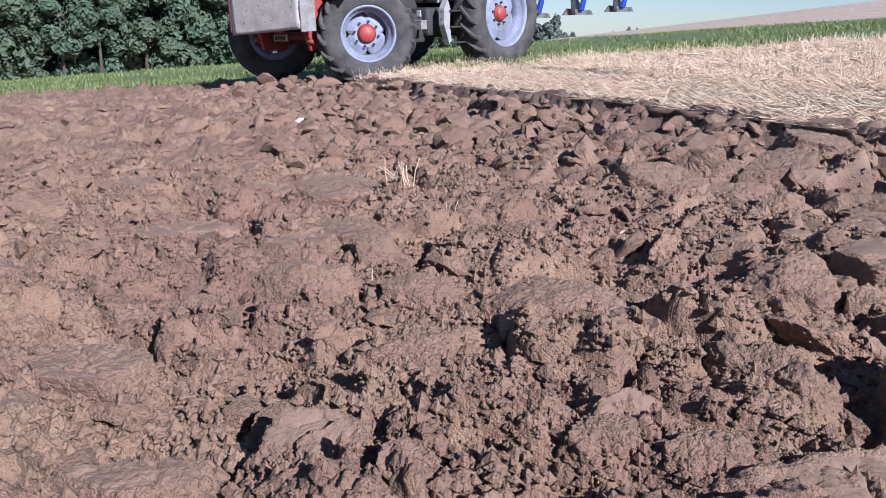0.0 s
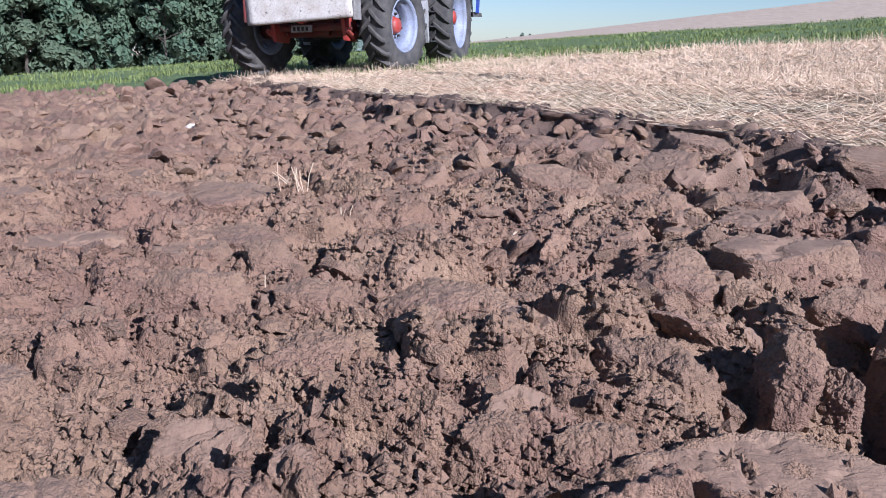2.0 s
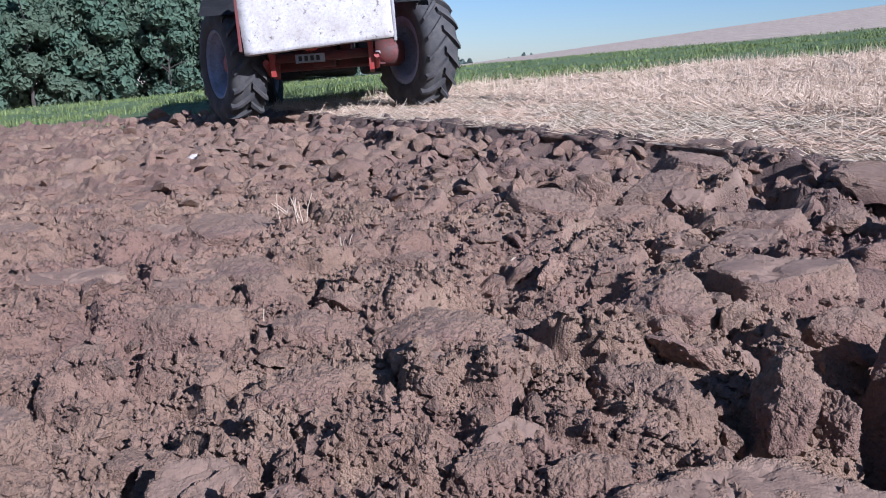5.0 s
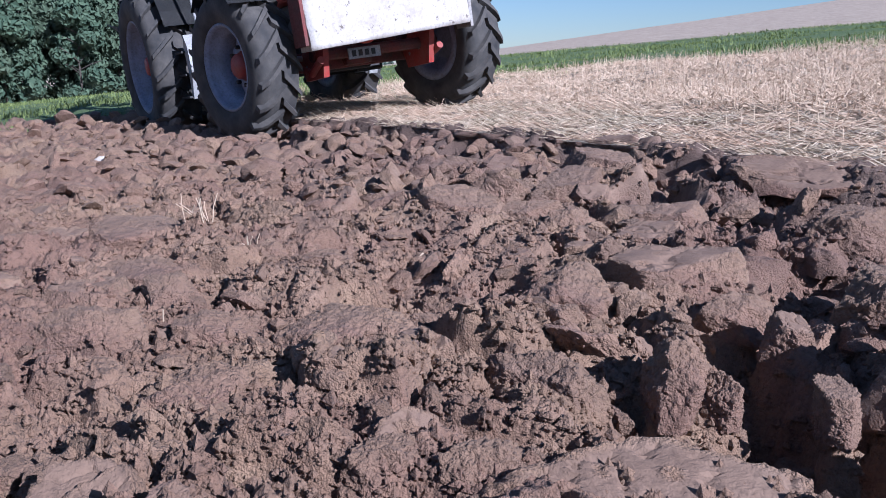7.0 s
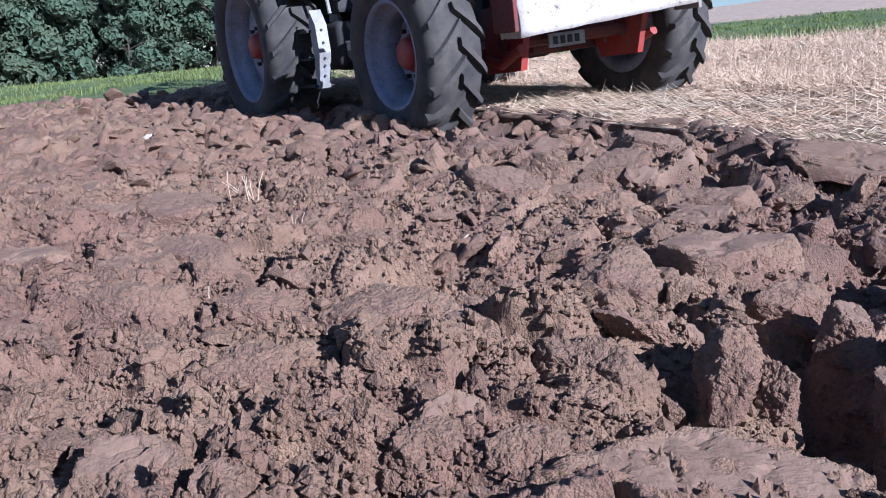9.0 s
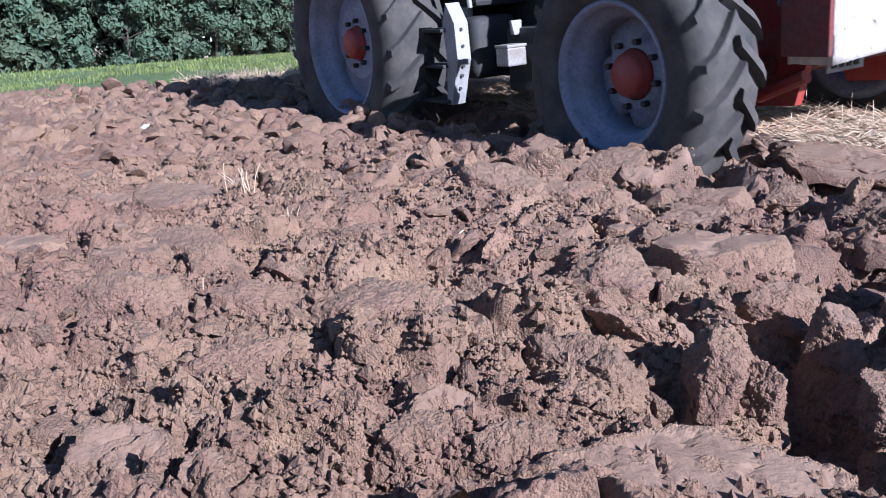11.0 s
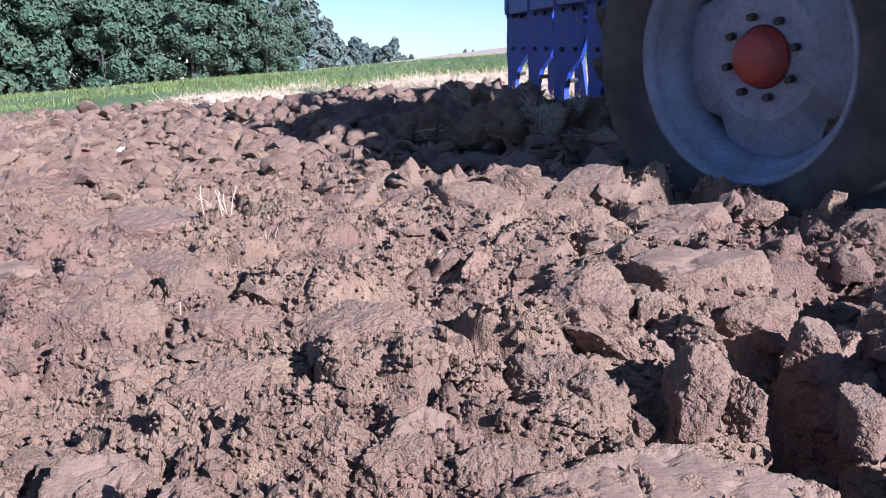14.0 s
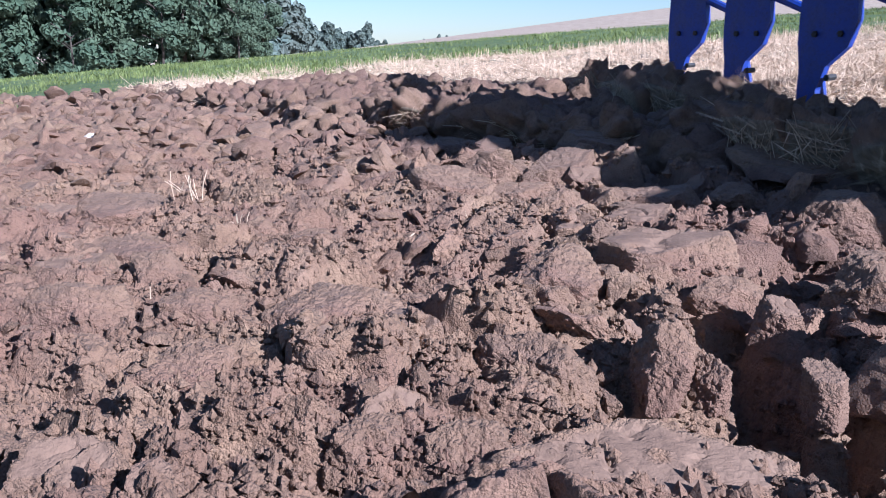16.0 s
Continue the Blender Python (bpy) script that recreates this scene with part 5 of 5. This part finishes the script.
# ---- what moves ----
TRACTOR_ROWS = (   # seconds, x, y, z, heading, lean, nose up
    (0.0, -2.38, 13.86, 0.18, -122.9, 0.2, -3.3),
    (0.5, -2.03, 14.37, 0.19, -116.6, 0.3, -2.0),
    (1.0, -1.76, 14.79, 0.22, -107.9, 1.2, -0.9),
    (1.5, -1.66, 14.89, 0.21, -102.2, 1.0, -0.7),
    (2.0, -1.73, 14.64, 0.21, -102.2, 1.6, -0.4),
    (2.5, -1.85, 14.21, 0.19, -103.8, 2.0, -0.9),
    (3.0, -1.97, 13.72, 0.17, -104.9, 2.5, -1.5),
    (3.6, -2.05, 13.18, 0.14, -101.6, 3.3, -0.3),
    (4.2, -2.09, 12.66, 0.10, -94.5, 4.1, 0.8),
    (4.8, -2.09, 12.14, 0.06, -85.7, 3.4, 1.4),
    (5.5, -2.01, 11.50, 0.02, -76.2, 3.8, 2.4),
    (6.0, -1.91, 11.01, 0.01, -69.9, 4.4, 2.6),
    (6.5, -1.79, 10.54, 0.00, -64.4, 5.2, 2.8),
    (7.0, -1.68, 10.13, -0.01, -61.0, 6.2, 2.9),
    (7.5, -1.50, 9.73, -0.02, -61.1, 6.6, 2.9),
    (8.0, -1.25, 9.34, -0.03, -60.3, 7.2, 2.7),
    (8.5, -0.97, 8.95, -0.03, -59.3, 7.2, 2.3),
    (9.0, -0.71, 8.55, -0.04, -58.3, 6.0, 1.9),
    (9.5, -0.48, 8.15, -0.05, -57.2, 6.0, 1.5),
    (10.0, -0.23, 7.75, -0.07, -56.2, 6.0, 1.2),
    (10.5, 0.03, 7.34, -0.08, -55.8, 6.0, 0.8),
    (11.0, 0.33, 6.94, -0.08, -56.1, 6.0, 0.4),
    (11.5, 0.66, 6.53, -0.06, -57.1, 6.0, -0.2),
    (12.0, 1.00, 6.08, -0.07, -57.6, 6.0, 0.7),
    (12.5, 1.32, 5.60, -0.07, -57.2, 6.0, 0.0),
    (13.0, 1.65, 5.11, -0.06, -57.0, 6.0, 0.1),
    (13.5, 1.99, 4.60, -0.06, -56.9, 6.0, -0.0),
    (14.0, 2.32, 4.09, -0.06, -56.8, 6.0, -0.3),
    (14.5, 2.64, 3.60, -0.04, -57.0, 6.0, 0.2),
    (15.0, 2.95, 3.11, -0.08, -57.0, 6.0, 0.0),
    (15.5, 3.27, 2.62, -0.09, -57.0, 6.0, 0.0),
    (16.0, 3.58, 2.13, -0.10, -57.0, 6.0, 0.0),
)
STEER = ((0, -34), (0.5, -33), (1, -29), (1.5, -20), (2, -12), (2.5, -2), (3, 9), (3.6, 18), (4.8, 28), (5.5, 27), (6.5, 15), (7.5, 6), (9, 0), (16, 0))


def motions():
    rows = []
    for t, x, y, z, head, lean, nose in TRACTOR_ROWS:
        rows.append((t, pose(x, y, z, 0, 0, head) @ pose(0, 0, 0, lean, -nose, 0)))
    walk(tractor, rows)
    # wheels: rolled by the way gone, back and forth
    gone, way = [0.0], 0.0
    for a, b in zip(TRACTOR_ROWS, TRACTOR_ROWS[1:]):
        dx, dy = b[1] - a[1], b[2] - a[2]
        h = radians((a[4] + b[4]) / 2)
        way += math.hypot(dx, dy) * (1 if dx * math.cos(h) + dy * math.sin(h) > 0 else -1)
        gone.append(way)
    for key, ob in wheels.items():
        r, x = (0.645, WHEELBASE) if key[0] == "f" else (0.815, 0.0)
        s = 1 if key[1] == "l" else -1
        line = []
        for (t, *_), g in zip(TRACTOR_ROWS, gone):
            steer = float(np.interp(t, [q[0] for q in STEER], [q[1] for q in STEER])) if key[0] == "f" else 0.0
            line.append((t, pose(x, s * (TRACK_FRONT if key[0] == "f" else TRACK_REAR), r, 0, 0, steer) @ Matrix.Rotation(g / r, 4, "Y")))
        walk(ob, line)
    # plough: carried high on the headland, let down into the ground beside the furrow
    line = []
    for (t, x, y, z, head, lean, nose) in TRACTOR_ROWS:
        lift = float(np.interp(t, [0, 7.6, 9.6, 16], [0.62, 0.62, -0.06, -0.06]))
        tip = float(np.interp(t, [0, 7.6, 9.6, 16], [5.0, 5.0, 0.0, 0.0]))
        line.append((t, pose(x, y, z, 0, 0, head) @ pose(0, float(np.interp(t, [0, 7.6, 9.6, 16], [-0.7, -0.7, 0, 0])), lift, lean * (0.4 if t > 8.5 else 1), tip, 0)))
    walk(plough, line)
    # slices: lifted by the body that meets them, rolled over towards the open furrow, left lying
    times = [q[0] for q in TRACTOR_ROWS]
    reach = [float(along(q[1], q[2])) for q in TRACTOR_ROWS]
    for ob, row, s, d, turn, over, extra, tilt in slices:
        x, y = EDGE[0] + s * FX - d * FY, EDGE[1] + s * FY + d * FX
        z = float(terrain(x, y)) - SLICE_THICK / 2 + 0.004 * (extra > 0.015)
        rest = field_pose(s, d, z)
        target = s - BODIES[row * 2 // 3][0] - 0.2
        if target > reach[-1]:
            walk(ob, [(0.0, rest), (16.0, rest)])
            continue
        t = max(1.0, float(np.interp(target, reach[10:], times[10:])))
        steps = ((0.0, 0.0, 0.0, 0.0), (0.16, 0.07, 0.30, 0.06), (0.32, 0.18, 0.62, 0.13), (0.48, 0.30, 0.88, 0.09), (0.66, 0.36, 1.0, 0.02))
        line = [(0.0, rest)]
        for dt, shift, part_of, up in steps:
            if t + dt < 15.97:
                line.append((t + dt, field_pose(s + 0.25 * part_of, d - shift, z + up + extra * part_of, over * part_of, tilt * part_of, turn * part_of)))
        last = line[-1][1]
        line.append((16.0, last if t + 0.66 < 15.97 else field_pose(s + 0.2, d - 0.24, z + 0.13, over * 0.7, tilt * 0.7, turn * 0.7)))
        walk(ob, line)


motions()
